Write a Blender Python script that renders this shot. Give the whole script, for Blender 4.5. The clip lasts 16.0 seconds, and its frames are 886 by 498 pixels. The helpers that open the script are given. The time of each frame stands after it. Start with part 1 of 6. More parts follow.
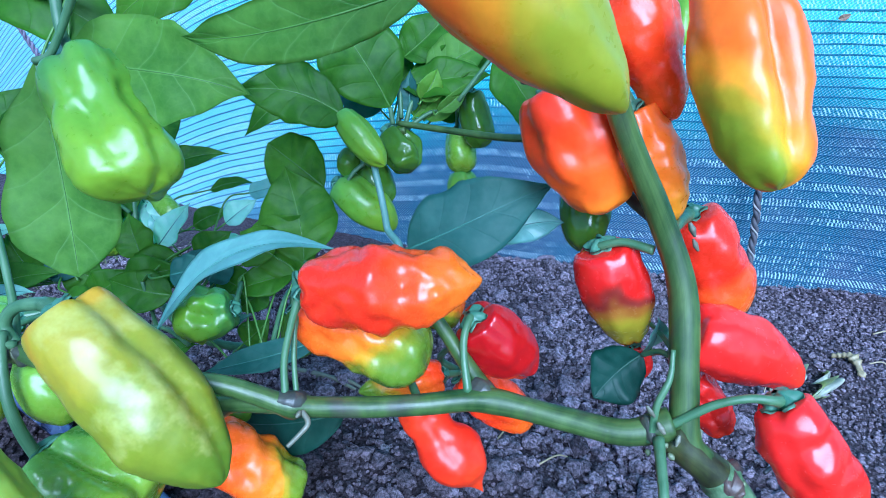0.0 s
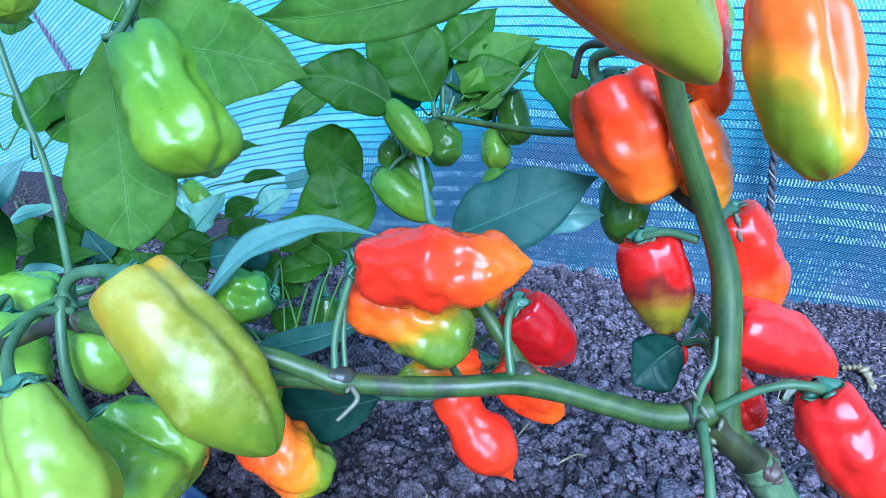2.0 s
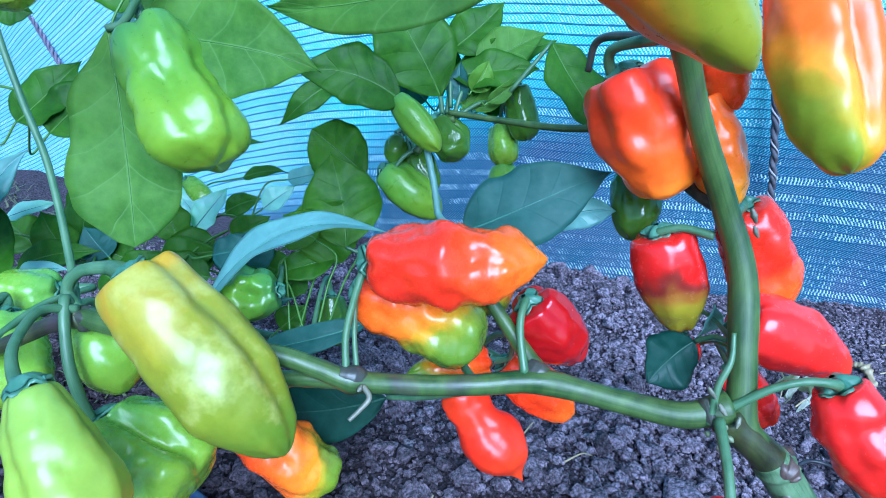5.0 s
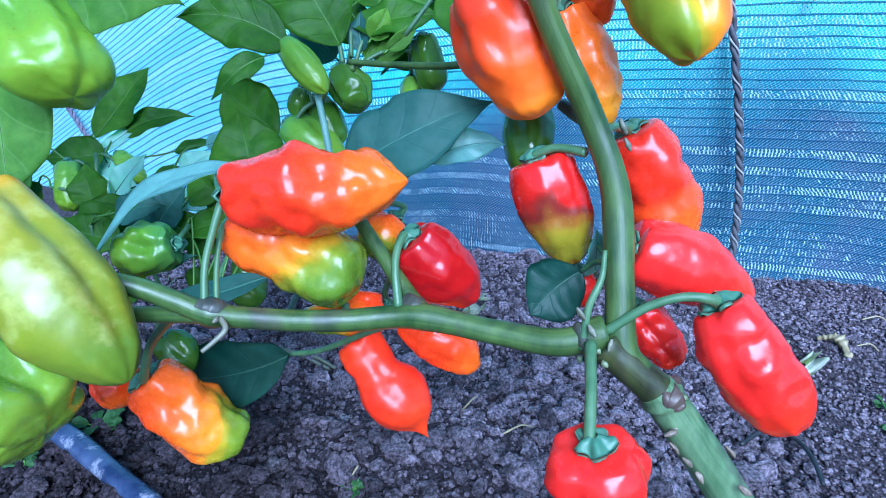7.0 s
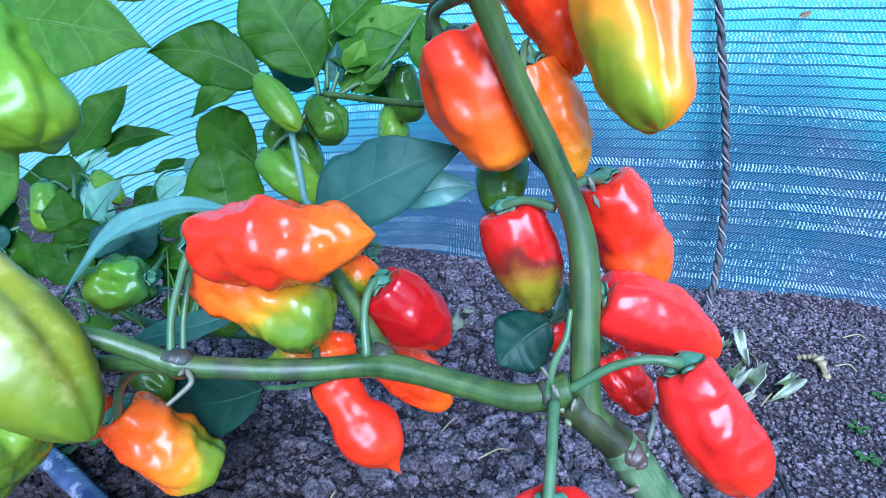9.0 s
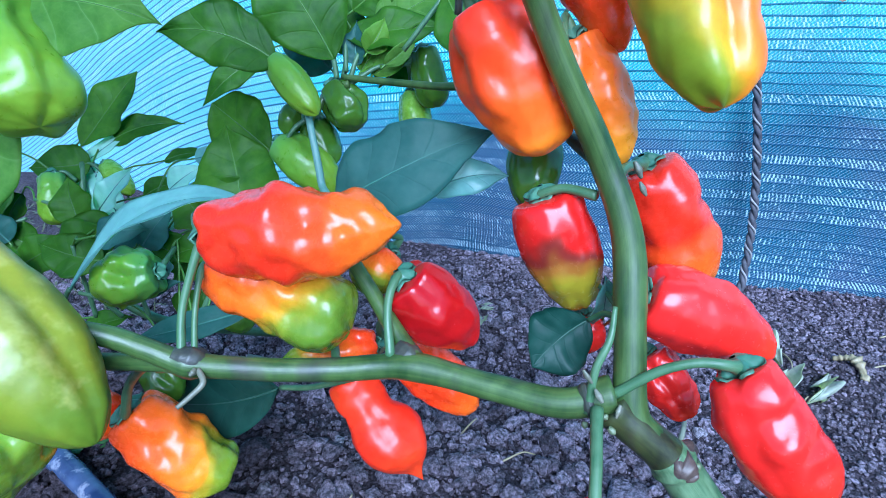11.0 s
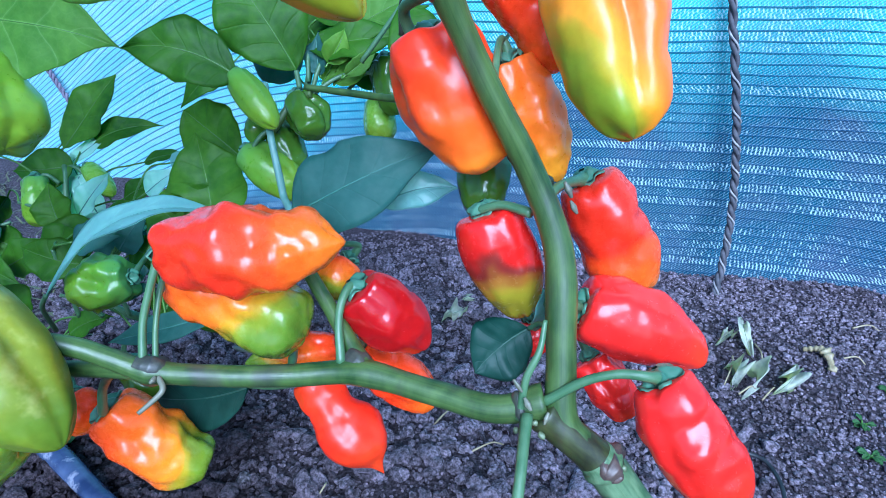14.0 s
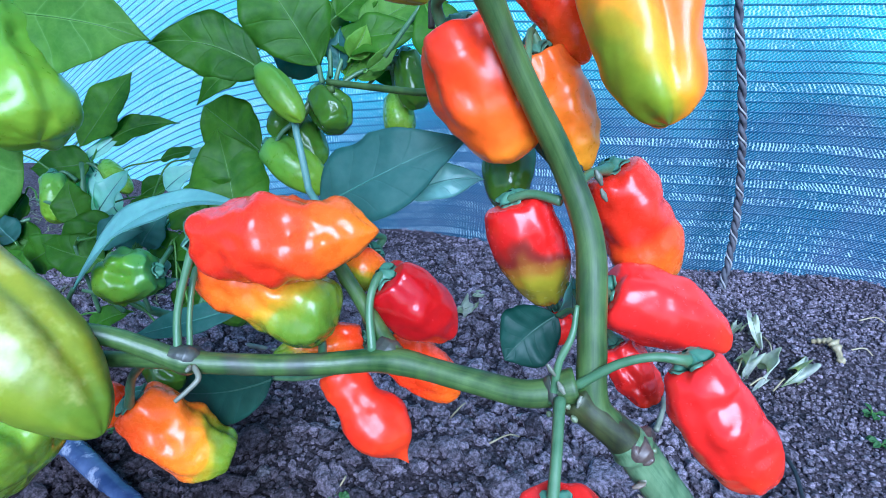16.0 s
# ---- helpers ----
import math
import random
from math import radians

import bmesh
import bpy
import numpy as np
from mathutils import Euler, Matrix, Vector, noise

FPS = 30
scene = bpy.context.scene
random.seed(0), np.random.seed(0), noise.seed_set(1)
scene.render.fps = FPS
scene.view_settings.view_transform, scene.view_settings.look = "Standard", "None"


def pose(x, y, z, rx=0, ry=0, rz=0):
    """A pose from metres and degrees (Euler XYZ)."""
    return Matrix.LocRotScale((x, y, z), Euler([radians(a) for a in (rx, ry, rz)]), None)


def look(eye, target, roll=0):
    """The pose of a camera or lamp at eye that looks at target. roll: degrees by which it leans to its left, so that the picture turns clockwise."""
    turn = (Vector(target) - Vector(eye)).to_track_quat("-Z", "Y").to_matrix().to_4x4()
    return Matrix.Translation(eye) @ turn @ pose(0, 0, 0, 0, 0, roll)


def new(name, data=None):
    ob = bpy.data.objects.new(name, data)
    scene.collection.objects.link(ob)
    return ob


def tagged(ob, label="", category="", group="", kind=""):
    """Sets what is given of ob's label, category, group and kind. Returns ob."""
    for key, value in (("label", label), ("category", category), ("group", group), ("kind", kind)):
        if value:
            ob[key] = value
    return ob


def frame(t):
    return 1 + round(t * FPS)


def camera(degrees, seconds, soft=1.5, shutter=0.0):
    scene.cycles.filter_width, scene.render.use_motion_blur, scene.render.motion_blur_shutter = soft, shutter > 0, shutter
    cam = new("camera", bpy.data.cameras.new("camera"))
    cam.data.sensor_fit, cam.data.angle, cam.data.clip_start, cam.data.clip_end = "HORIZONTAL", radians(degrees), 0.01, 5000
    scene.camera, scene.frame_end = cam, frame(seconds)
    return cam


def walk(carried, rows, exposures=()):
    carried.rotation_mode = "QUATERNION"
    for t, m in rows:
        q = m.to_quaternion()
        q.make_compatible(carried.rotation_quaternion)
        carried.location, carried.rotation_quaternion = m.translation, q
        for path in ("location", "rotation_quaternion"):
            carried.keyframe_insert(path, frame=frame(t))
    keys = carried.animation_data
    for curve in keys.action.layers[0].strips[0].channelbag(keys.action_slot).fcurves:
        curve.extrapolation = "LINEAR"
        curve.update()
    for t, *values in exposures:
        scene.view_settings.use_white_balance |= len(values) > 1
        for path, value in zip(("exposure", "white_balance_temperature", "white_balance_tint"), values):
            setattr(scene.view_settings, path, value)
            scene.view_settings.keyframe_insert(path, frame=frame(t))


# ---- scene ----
# camera and its walk
cam = camera(78.0, 16.0, soft=0.5)
PATH = [
    (0.0, -0.0045, 0.0401, 0.2515, 62.99, 0.54, -2.00),
    (0.5, -0.0235, 0.0395, 0.2599, 62.45, -0.19, -3.20),
    (1.0, -0.0383, 0.0342, 0.2566, 62.54, -0.16, -3.91),
    (1.5, -0.0271, 0.0286, 0.2519, 63.46, -0.37, -2.54),
    (2.0, -0.0239, 0.0313, 0.2435, 64.73, -1.45, -1.81),
    (2.5, -0.0121, 0.0293, 0.2414, 64.77, -0.36, -1.01),
    (3.0, -0.0225, 0.0254, 0.2502, 64.12, -0.22, -1.40),
    (3.2, -0.0164, 0.0274, 0.2471, 64.16, -0.53, -1.09),
    (5.5, -0.0326, 0.0341, 0.2364, 65.28, -1.56, -3.24),
    (6.0, 0.0011, 0.0257, 0.2115, 66.92, 1.75, -3.04),
    (6.5, 0.0201, 0.0319, 0.2150, 66.18, 0.49, -1.20),
    (7.0, 0.0208, 0.0265, 0.2102, 66.97, 0.63, -0.99),
    (7.5, 0.0199, 0.0296, 0.2202, 66.22, 0.42, -0.52),
    (8.0, 0.0241, 0.0358, 0.2171, 65.71, 0.68, -1.46),
    (8.5, 0.0286, 0.0367, 0.2285, 65.28, 0.52, -1.30),
    (9.0, 0.0302, 0.0353, 0.2295, 65.43, -0.01, -1.08),
    (9.2, 0.0294, 0.0315, 0.2270, 65.69, -0.47, -1.04),
    (11.5, 0.0196, 0.0492, 0.2221, 64.85, 0.40, 0.04),
    (12.0, 0.0111, 0.0442, 0.2214, 64.27, 0.86, -0.24),
    (12.5, 0.0276, 0.0450, 0.2326, 62.81, 1.76, 0.12),
    (13.0, 0.0320, 0.0411, 0.2311, 63.66, 1.34, 1.03),
    (13.5, 0.0346, 0.0403, 0.2312, 63.72, 1.29, 1.03),
    (14.0, 0.0438, 0.0445, 0.2360, 62.75, 0.79, 0.51),
    (14.5, 0.0374, 0.0399, 0.2431, 62.77, 1.15, -0.07),
    (15.0, 0.0330, 0.0340, 0.2436, 63.21, 0.09, 1.17),
    (15.5, 0.0326, 0.0406, 0.2440, 62.60, 0.64, 0.37),
    (16.0, 0.0328, 0.0399, 0.2337, 62.98, 0.93, -0.07),
]
walk(cam, [(t, pose(x, y, z, rx, ry, rz)) for t, x, y, z, rx, ry, rz in PATH], [(0.0, 0.83, 4270, 6), (3.0, 0.85, 4270, 6), (6.0, 0.90, 4270, 7), (9.0, 0.90, 4470, 8), (12.0, 0.85, 4370, 7), (16.0, 0.88, 4420, 8)])

# world and sun
world = bpy.data.worlds.new("sky")
scene.world = world
world.use_nodes = True
wn = world.node_tree.nodes
sky = wn.new("ShaderNodeTexSky")
sky.sky_type, sky.sun_disc = "NISHITA", False
sky.sun_elevation, sky.sun_rotation = radians(39), radians(173)
wn["Background"].inputs["Strength"].default_value = 0.08
world.node_tree.links.new(sky.outputs[0], wn["Background"].inputs["Color"])
sun = new("sun", bpy.data.lights.new("sun", "SUN"))
sun.data.energy, sun.data.angle, sun.data.color = 3.3, radians(42), (1.0, 0.97, 0.93)
sun.matrix_world = look((0.2, -1.42, 1.36), (0, 0.2, 0))


# ---- materials ----
def nodes_of(name):
    m = bpy.data.materials.new(name)
    m.use_nodes = True
    t = m.node_tree
    return m, t, t.nodes["Principled BSDF"]


def link(t, a, b):
    t.links.new(a, b)


def node(t, kind, **inputs):
    n = t.nodes.new(kind)
    for key, value in inputs.items():
        n.inputs[key.replace("_", " ")].default_value = value
    return n


def ramp(t, stops, fac, mode="LINEAR"):
    r = t.nodes.new("ShaderNodeValToRGB")
    r.color_ramp.interpolation = mode
    while len(r.color_ramp.elements) < len(stops):
        r.color_ramp.elements.new(0.5)
    for e, (p, c) in zip(r.color_ramp.elements, stops):
        e.position, e.color = p, (*c, 1)
    link(t, fac, r.inputs["Fac"])
    return r.outputs["Color"]


def noise_fac(t, coord, scale, detail=4.0, rough=0.55):
    n = node(t, "ShaderNodeTexNoise", Scale=scale, Detail=detail, Roughness=rough)
    link(t, coord, n.inputs["Vector"])
    return n.outputs["Fac"]


def math_node(t, op, a, b=0.0, c=0.0):
    n = t.nodes.new("ShaderNodeMath")
    n.operation = op
    for i, v in enumerate((a, b, c)):
        if isinstance(v, (int, float)):
            n.inputs[i].default_value = v
        else:
            link(t, v, n.inputs[i])
    return n.outputs[0]


def mix_col(t, fac, a, b, mode="MIX"):
    n = t.nodes.new("ShaderNodeMix")
    n.data_type, n.blend_type = "RGBA", mode
    for i, v in ((0, fac), (6, a), (7, b)):
        if isinstance(v, (int, float)):
            n.inputs[i].default_value = v
        elif isinstance(v, tuple):
            n.inputs[i].default_value = (*v, 1)
        else:
            link(t, v, n.inputs[i])
    return n.outputs[2]


def bump(t, p, height, strength, distance):
    b = node(t, "ShaderNodeBump", Strength=strength, Distance=distance)
    link(t, height, b.inputs["Height"])
    link(t, b.outputs["Normal"], p.inputs["Normal"])


ORANGE, VERMILION, DARKGREEN = (0.96, 0.15, 0.001), (0.93, 0.058, 0.002), (0.05, 0.11, 0.008)


def skin(name, stops, swirl=0.16, rough=0.25, soft_glints=0.0, stripe=0.0):
    """Glossy pod skin whose colour ripens along the pod, in uneven patches."""
    m, t, p = nodes_of(name)
    uv = t.nodes.new("ShaderNodeUVMap").outputs["UV"]
    sep = t.nodes.new("ShaderNodeSeparateXYZ")
    link(t, uv, sep.inputs[0])
    obj = t.nodes.new("ShaderNodeTexCoord").outputs["Object"]
    big = noise_fac(t, obj, 60.0, 1.5)
    small = noise_fac(t, obj, 420.0, 4.0)
    along = math_node(t, "ADD", sep.outputs["Y"], math_node(t, "MULTIPLY", math_node(t, "SUBTRACT", big, 0.5), swirl * 2.6))
    if stripe:
        along = math_node(t, "ADD", along, math_node(t, "MULTIPLY", math_node(t, "SUBTRACT", sep.outputs["X"], 0.5), stripe * 2))
    col = ramp(t, stops, along, "EASE")
    tone = ramp(t, [(0.3, (0.93, 0.93, 0.93)), (0.7, (1.05, 1.05, 1.05))], small)
    col = mix_col(t, 1.0, col, tone, "MULTIPLY")
    # broad soft highlights, painted as pale yellowish patches on the skin
    if soft_glints:
        spots = ramp(t, [(0.5, (0, 0, 0)), (0.68, (1, 1, 1))], noise_fac(t, obj, 75.0, 4.0, 0.6))
        col = mix_col(t, math_node(t, "MULTIPLY", spots, soft_glints), col, (0.52, 0.52, 0.14))
    link(t, col, p.inputs["Base Color"])
    link(t, ramp(t, [(0.3, (rough - 0.05,) * 3), (0.75, (rough + 0.1,) * 3)], small), p.inputs["Roughness"])
    p.inputs["Specular IOR Level"].default_value = 0.45
    p.inputs["Subsurface Weight"].default_value = 0.16
    p.inputs["Subsurface Radius"].default_value = (1.0, 0.5, 0.2)
    p.inputs["Subsurface Scale"].default_value = 0.004
    p.inputs["Coat Weight"].default_value = 0.14
    p.inputs["Coat Roughness"].default_value = 0.12
    bump(t, p, noise_fac(t, obj, 240.0, 2.0), 0.1, 0.001)
    return m


M_RED = skin("red_skin", [(0.0, (0.8, 0.019, 0.014)), (0.6, (0.82, 0.02, 0.011)), (1.0, (0.88, 0.037, 0.006))], 0.16, 0.21)
M_DARKRED = skin("dark_red_skin", [(0.0, (0.4, 0.003, 0.005)), (0.6, (0.44, 0.005, 0.005)), (1.0, (0.5, 0.007, 0.005))], 0.16, 0.19)
M_REDOR = skin("red_to_orange_skin", [(0.0, (0.7, 0.022, 0.005)), (0.42, (0.76, 0.028, 0.003)), (0.62, (0.82, 0.07, 0.002)), (0.82, (0.86, 0.14, 0.001)), (1.0, (0.86, 0.19, 0.002))], 0.13)
M_REDVERM = skin("red_vermilion_skin", [(0.0, (0.89, 0.035, 0.003)), (0.42, (0.92, 0.07, 0.002)), (0.78, (0.95, 0.14, 0.001)), (1.0, (0.95, 0.26, 0.002))], 0.12, 0.33)
M_VERM = skin("vermilion_skin", [(0.0, VERMILION), (0.55, VERMILION), (1.0, ORANGE)], 0.12)
M_SCARLET = skin("scarlet_skin", [(0.0, (0.9, 0.045, 0.003)), (0.6, (0.8, 0.026, 0.003)), (1.0, (0.84, 0.05, 0.003))], 0.12, 0.38)
M_ORGREEN = skin("orange_to_green_skin", [(0.0, VERMILION), (0.3, ORANGE), (0.48, (0.95, 0.22, 0.002)), (0.58, (0.6, 0.32, 0.004)), (0.68, (0.25, 0.3, 0.012)), (0.82, (0.15, 0.24, 0.012)), (1.0, (0.13, 0.22, 0.012))], 0.15, 0.25, 0.0, 0.16)
M_ORYELGREEN = skin("orange_yellow_green_skin", [(0.0, (0.95, 0.13, 0.001)), (0.52, (0.95, 0.18, 0.001)), (0.72, (0.93, 0.33, 0.002)), (0.86, (0.5, 0.39, 0.006)), (0.95, (0.28, 0.33, 0.007)), (1.0, (0.25, 0.32, 0.007))], 0.14, 0.34, 0.0, 0.36)
M_STREAK = skin("green_streaked_orange_skin", [(0.0, (0.9, 0.11, 0.001)), (0.62, (0.9, 0.16, 0.002)), (0.8, (0.72, 0.27, 0.003)), (0.92, (0.42, 0.33, 0.006)), (1.0, (0.29, 0.31, 0.006))], 0.1, 0.3, 0.0, 0.36)
M_ORTIP = skin("orange_skin_green_tip", [(0.0, (0.94, 0.085, 0.002)), (0.3, (0.95, 0.13, 0.001)), (0.62, (0.96, 0.19, 0.001)), (0.74, (0.9, 0.3, 0.002)), (0.82, (0.48, 0.36, 0.006)), (0.92, (0.25, 0.3, 0.01)), (1.0, (0.2, 0.28, 0.01))], 0.15, 0.25, 0.0, 0.24)
M_ORANGE = skin("orange_skin", [(0.0, (0.96, 0.15, 0.002)), (0.5, (0.97, 0.2, 0.002)), (1.0, (0.96, 0.36, 0.003))], 0.15, 0.3)
M_REDGREEN = skin("red_over_green_skin", [(0.0, (0.7, 0.01, 0.006)), (0.5, (0.62, 0.01, 0.006)), (0.62, (0.22, 0.025, 0.016)), (0.74, (0.3, 0.12, 0.012)), (0.9, (0.34, 0.25, 0.01)), (1.0, (0.33, 0.27, 0.01))], 0.3, 0.22, 0.0, 0.34)
M_GREEN = skin("green_skin", [(0.0, (0.1, 0.24, 0.05)), (0.3, (0.145, 0.29, 0.018)), (0.8, (0.2, 0.34, 0.013)), (1.0, (0.22, 0.36, 0.014))], 0.16, 0.31)
M_LIME = skin("lime_green_skin", [(0.0, (0.18, 0.36, 0.05)), (0.5, (0.23, 0.4, 0.026)), (1.0, (0.28, 0.41, 0.022))])
M_LIMEPALE = skin("pale_lime_skin", [(0.0, (0.27, 0.4, 0.05)), (0.5, (0.31, 0.42, 0.035)), (1.0, (0.36, 0.44, 0.03))], 0.16, 0.33)
M_TURN = skin("turning_green_skin", [(0.0, (0.5, 0.31, 0.014)), (0.14, (0.37, 0.32, 0.015)), (0.4, (0.26, 0.285, 0.013)), (0.7, (0.225, 0.27, 0.011)), (1.0, (0.14, 0.22, 0.01))], 0.24, 0.33, 0.6)
M_DEEP = skin("deep_green_skin", [(0.0, DARKGREEN), (0.6, (0.075, 0.16, 0.012)), (1.0, (0.1, 0.21, 0.015))], 0.16, 0.18)


def stalk_skin(name, low, high, purple=0.0):
    m, t, p = nodes_of(name)
    obj = t.nodes.new("ShaderNodeTexCoord").outputs["Object"]
    st = t.nodes.new("ShaderNodeMapping")
    st.inputs["Scale"].default_value = (1, 1, 0.22)
    link(t, obj, st.inputs["Vector"])
    sep = t.nodes.new("ShaderNodeSeparateXYZ")
    link(t, t.nodes.new("ShaderNodeUVMap").outputs["UV"], sep.inputs[0])
    turn = math_node(t, "MULTIPLY", sep.outputs["X"], 2 * math.pi)
    fibre = t.nodes.new("ShaderNodeCombineXYZ")
    link(t, math_node(t, "COSINE", turn), fibre.inputs[0])
    link(t, math_node(t, "SINE", turn), fibre.inputs[1])
    link(t, math_node(t, "MULTIPLY", sep.outputs["Y"], 1.6), fibre.inputs[2])
    streak = noise_fac(t, fibre.outputs[0], 5.0, 4.0, 0.6)
    col = ramp(t, [(0.36, low), (0.66, high)], math_node(t, "ADD", math_node(t, "MULTIPLY", noise_fac(t, st.outputs[0], 160.0, 5.0), 0.62), math_node(t, "MULTIPLY", streak, 0.38)))
    if purple:
        spots = ramp(t, [(0.56, (0, 0, 0)), (0.7, (1, 1, 1))], noise_fac(t, st.outputs[0], 60.0, 4.0))
        col = mix_col(t, math_node(t, "MULTIPLY", spots, purple), col, (0.055, 0.03, 0.05))
    link(t, col, p.inputs["Base Color"])
    link(t, ramp(t, [(0.3, (0.31, 0.31, 0.31)), (0.7, (0.54, 0.54, 0.54))], noise_fac(t, st.outputs[0], 90.0, 3.0)), p.inputs["Roughness"])
    p.inputs["Specular IOR Level"].default_value = 0.55
    bump(t, p, math_node(t, "ADD", noise_fac(t, st.outputs[0], 350.0, 3.0), math_node(t, "MULTIPLY", streak, 0.8)), 0.18, 0.0005)
    return m


M_STEM = stalk_skin("stem_bark_green", (0.023, 0.056, 0.012), (0.098, 0.16, 0.036), 0.5)
M_WOODY = stalk_skin("woody_stem", (0.016, 0.019, 0.009), (0.062, 0.078, 0.02), 0.95)
M_STEMPALE = stalk_skin("pale_green_stem", (0.045, 0.1, 0.035), (0.19, 0.285, 0.14), 0.75)
M_STEMBLUE = stalk_skin("bluish_pale_stem", (0.11, 0.22, 0.17), (0.2, 0.34, 0.28))
M_NODE = stalk_skin("purple_node", (0.03, 0.03, 0.028), (0.075, 0.085, 0.055), 0.9)
M_PEDICEL = stalk_skin("pedicel_green", (0.055, 0.13, 0.05), (0.125, 0.22, 0.1))
M_RIB = stalk_skin("leaf_midrib", (0.07, 0.17, 0.014), (0.11, 0.23, 0.03))
M_RIBBLUE = stalk_skin("bluish_leaf_midrib", (0.07, 0.2, 0.13), (0.12, 0.28, 0.2))
M_RIBDARK = stalk_skin("dark_leaf_midrib", (0.03, 0.085, 0.05), (0.06, 0.13, 0.085))
M_CALYX = stalk_skin("calyx_green", (0.055, 0.15, 0.085), (0.125, 0.26, 0.16))
M_SCAR = stalk_skin("brown_bark_scar", (0.028, 0.019, 0.02), (0.15, 0.11, 0.085))
M_CORK = stalk_skin("corky_bark", (0.1, 0.07, 0.055), (0.36, 0.3, 0.22))
M_BUD = stalk_skin("pale_bud_scale", (0.1, 0.14, 0.06), (0.2, 0.24, 0.13), 0.6)
M_DRYTWIG = stalk_skin("dry_twig", (0.12, 0.125, 0.085), (0.24, 0.245, 0.17))


def leaf_skin(name, low, high, vein, rough=0.42, bug=0.0, gloss=0.3, show=0.2):
    """Leaf blade: pale side veins that run forward from the midrib, light that shines through."""
    m, t, p = nodes_of(name)
    uv = t.nodes.new("ShaderNodeUVMap").outputs["UV"]
    sep = t.nodes.new("ShaderNodeSeparateXYZ")
    link(t, uv, sep.inputs[0])
    side = math_node(t, "ABSOLUTE", math_node(t, "SUBTRACT", sep.outputs["X"], 0.5))
    obj = t.nodes.new("ShaderNodeTexCoord").outputs["Object"]
    fine = noise_fac(t, obj, 300.0, 5.0)
    big = noise_fac(t, obj, 40.0, 3.0)
    lines = math_node(t, "SUBTRACT", sep.outputs["Y"], math_node(t, "MULTIPLY", side, 0.55))
    lines = math_node(t, "ADD", lines, math_node(t, "MULTIPLY", math_node(t, "POWER", side, 2.0), 0.5))
    lines = math_node(t, "ADD", lines, math_node(t, "MULTIPLY", big, 0.08))
    saw = math_node(t, "ABSOLUTE", math_node(t, "SUBTRACT", math_node(t, "FRACT", math_node(t, "MULTIPLY", lines, 5.5)), 0.5))
    veins = ramp(t, [(0.0, (1, 1, 1)), (0.025, (0.35,) * 3), (0.07, (0, 0, 0))], saw)
    mid = ramp(t, [(0.0, (0.6, 0.6, 0.6)), (0.02, (0, 0, 0))], side)
    lace = node(t, "ShaderNodeTexVoronoi", Scale=330.0)
    lace.feature = "DISTANCE_TO_EDGE"
    link(t, obj, lace.inputs["Vector"])
    web = ramp(t, [(0.0, (1, 1, 1)), (0.1, (0, 0, 0))], lace.outputs["Distance"])
    col = ramp(t, [(0.36, low), (0.64, high)], math_node(t, "ADD", math_node(t, "MULTIPLY", fine, 0.3), math_node(t, "MULTIPLY", big, 0.7)))
    amount = math_node(t, "ADD", math_node(t, "MULTIPLY", veins, show), math_node(t, "ADD", mid, math_node(t, "MULTIPLY", web, 0.05)))
    col = mix_col(t, math_node(t, "MINIMUM", amount, 0.9), col, vein)
    if bug:
        spots = ramp(t, [(0.0, (1, 1, 1)), (0.2, (0, 0, 0))], noise_fac(t, obj, 90.0, 2.0))
        col = mix_col(t, math_node(t, "MULTIPLY", spots, bug), col, (0.25, 0.2, 0.06))
    link(t, col, p.inputs["Base Color"])
    p.inputs["Roughness"].default_value = rough
    p.inputs["Specular IOR Level"].default_value = gloss
    relief = math_node(t, "ADD", math_node(t, "MULTIPLY", veins, -0.6), math_node(t, "MULTIPLY", fine, 0.5))
    bump(t, p, relief, 0.3, 0.0008)
    out = t.nodes["Material Output"]
    glow = t.nodes.new("ShaderNodeBsdfTranslucent")
    link(t, mix_col(t, 1.0, col, (1.6, 1.7, 0.7), "MULTIPLY"), glow.inputs["Color"])
    both = node(t, "ShaderNodeMixShader", Fac=0.42)
    link(t, p.outputs[0], both.inputs[1])
    link(t, glow.outputs[0], both.inputs[2])
    link(t, both.outputs[0], out.inputs["Surface"])
    return m


M_LEAF = leaf_skin("leaf_green", (0.036, 0.112, 0.005), (0.092, 0.222, 0.009), (0.12, 0.26, 0.025), 0.5, 0.0, 0.28, 0.05)
# leaf green turned bluish: a weaker sky reflection mixed into the colour
M_LEAFBLUE = leaf_skin("leaf_blue_green", (0.05, 0.145, 0.115), (0.095, 0.21, 0.175), (0.1, 0.2, 0.17), 0.5, 0.0, 0.3, 0.035)
# green leaf with the sky's reflection painted into a pale base colour
M_LEAFSHEEN = leaf_skin("leaf_painted_sky_sheen", (0.2, 0.38, 0.37), (0.3, 0.5, 0.5), (0.36, 0.54, 0.53), 0.32, 0.0, 0.6, 0.08)
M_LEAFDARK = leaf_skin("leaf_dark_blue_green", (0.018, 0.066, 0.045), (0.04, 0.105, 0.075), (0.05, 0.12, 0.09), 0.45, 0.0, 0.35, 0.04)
M_LEAFMID = leaf_skin("leaf_fresh_green", (0.042, 0.125, 0.006), (0.112, 0.245, 0.011), (0.13, 0.27, 0.03), 0.5, 0.0, 0.28, 0.05)
# same leaf at its brightest: near-white sky sheen put into the colour
M_LEAFGLINT = leaf_skin("leaf_painted_bright_sheen", (0.4, 0.62, 0.64), (0.58, 0.78, 0.82), (0.66, 0.82, 0.85), 0.26, 0.0, 0.7, 0.15)
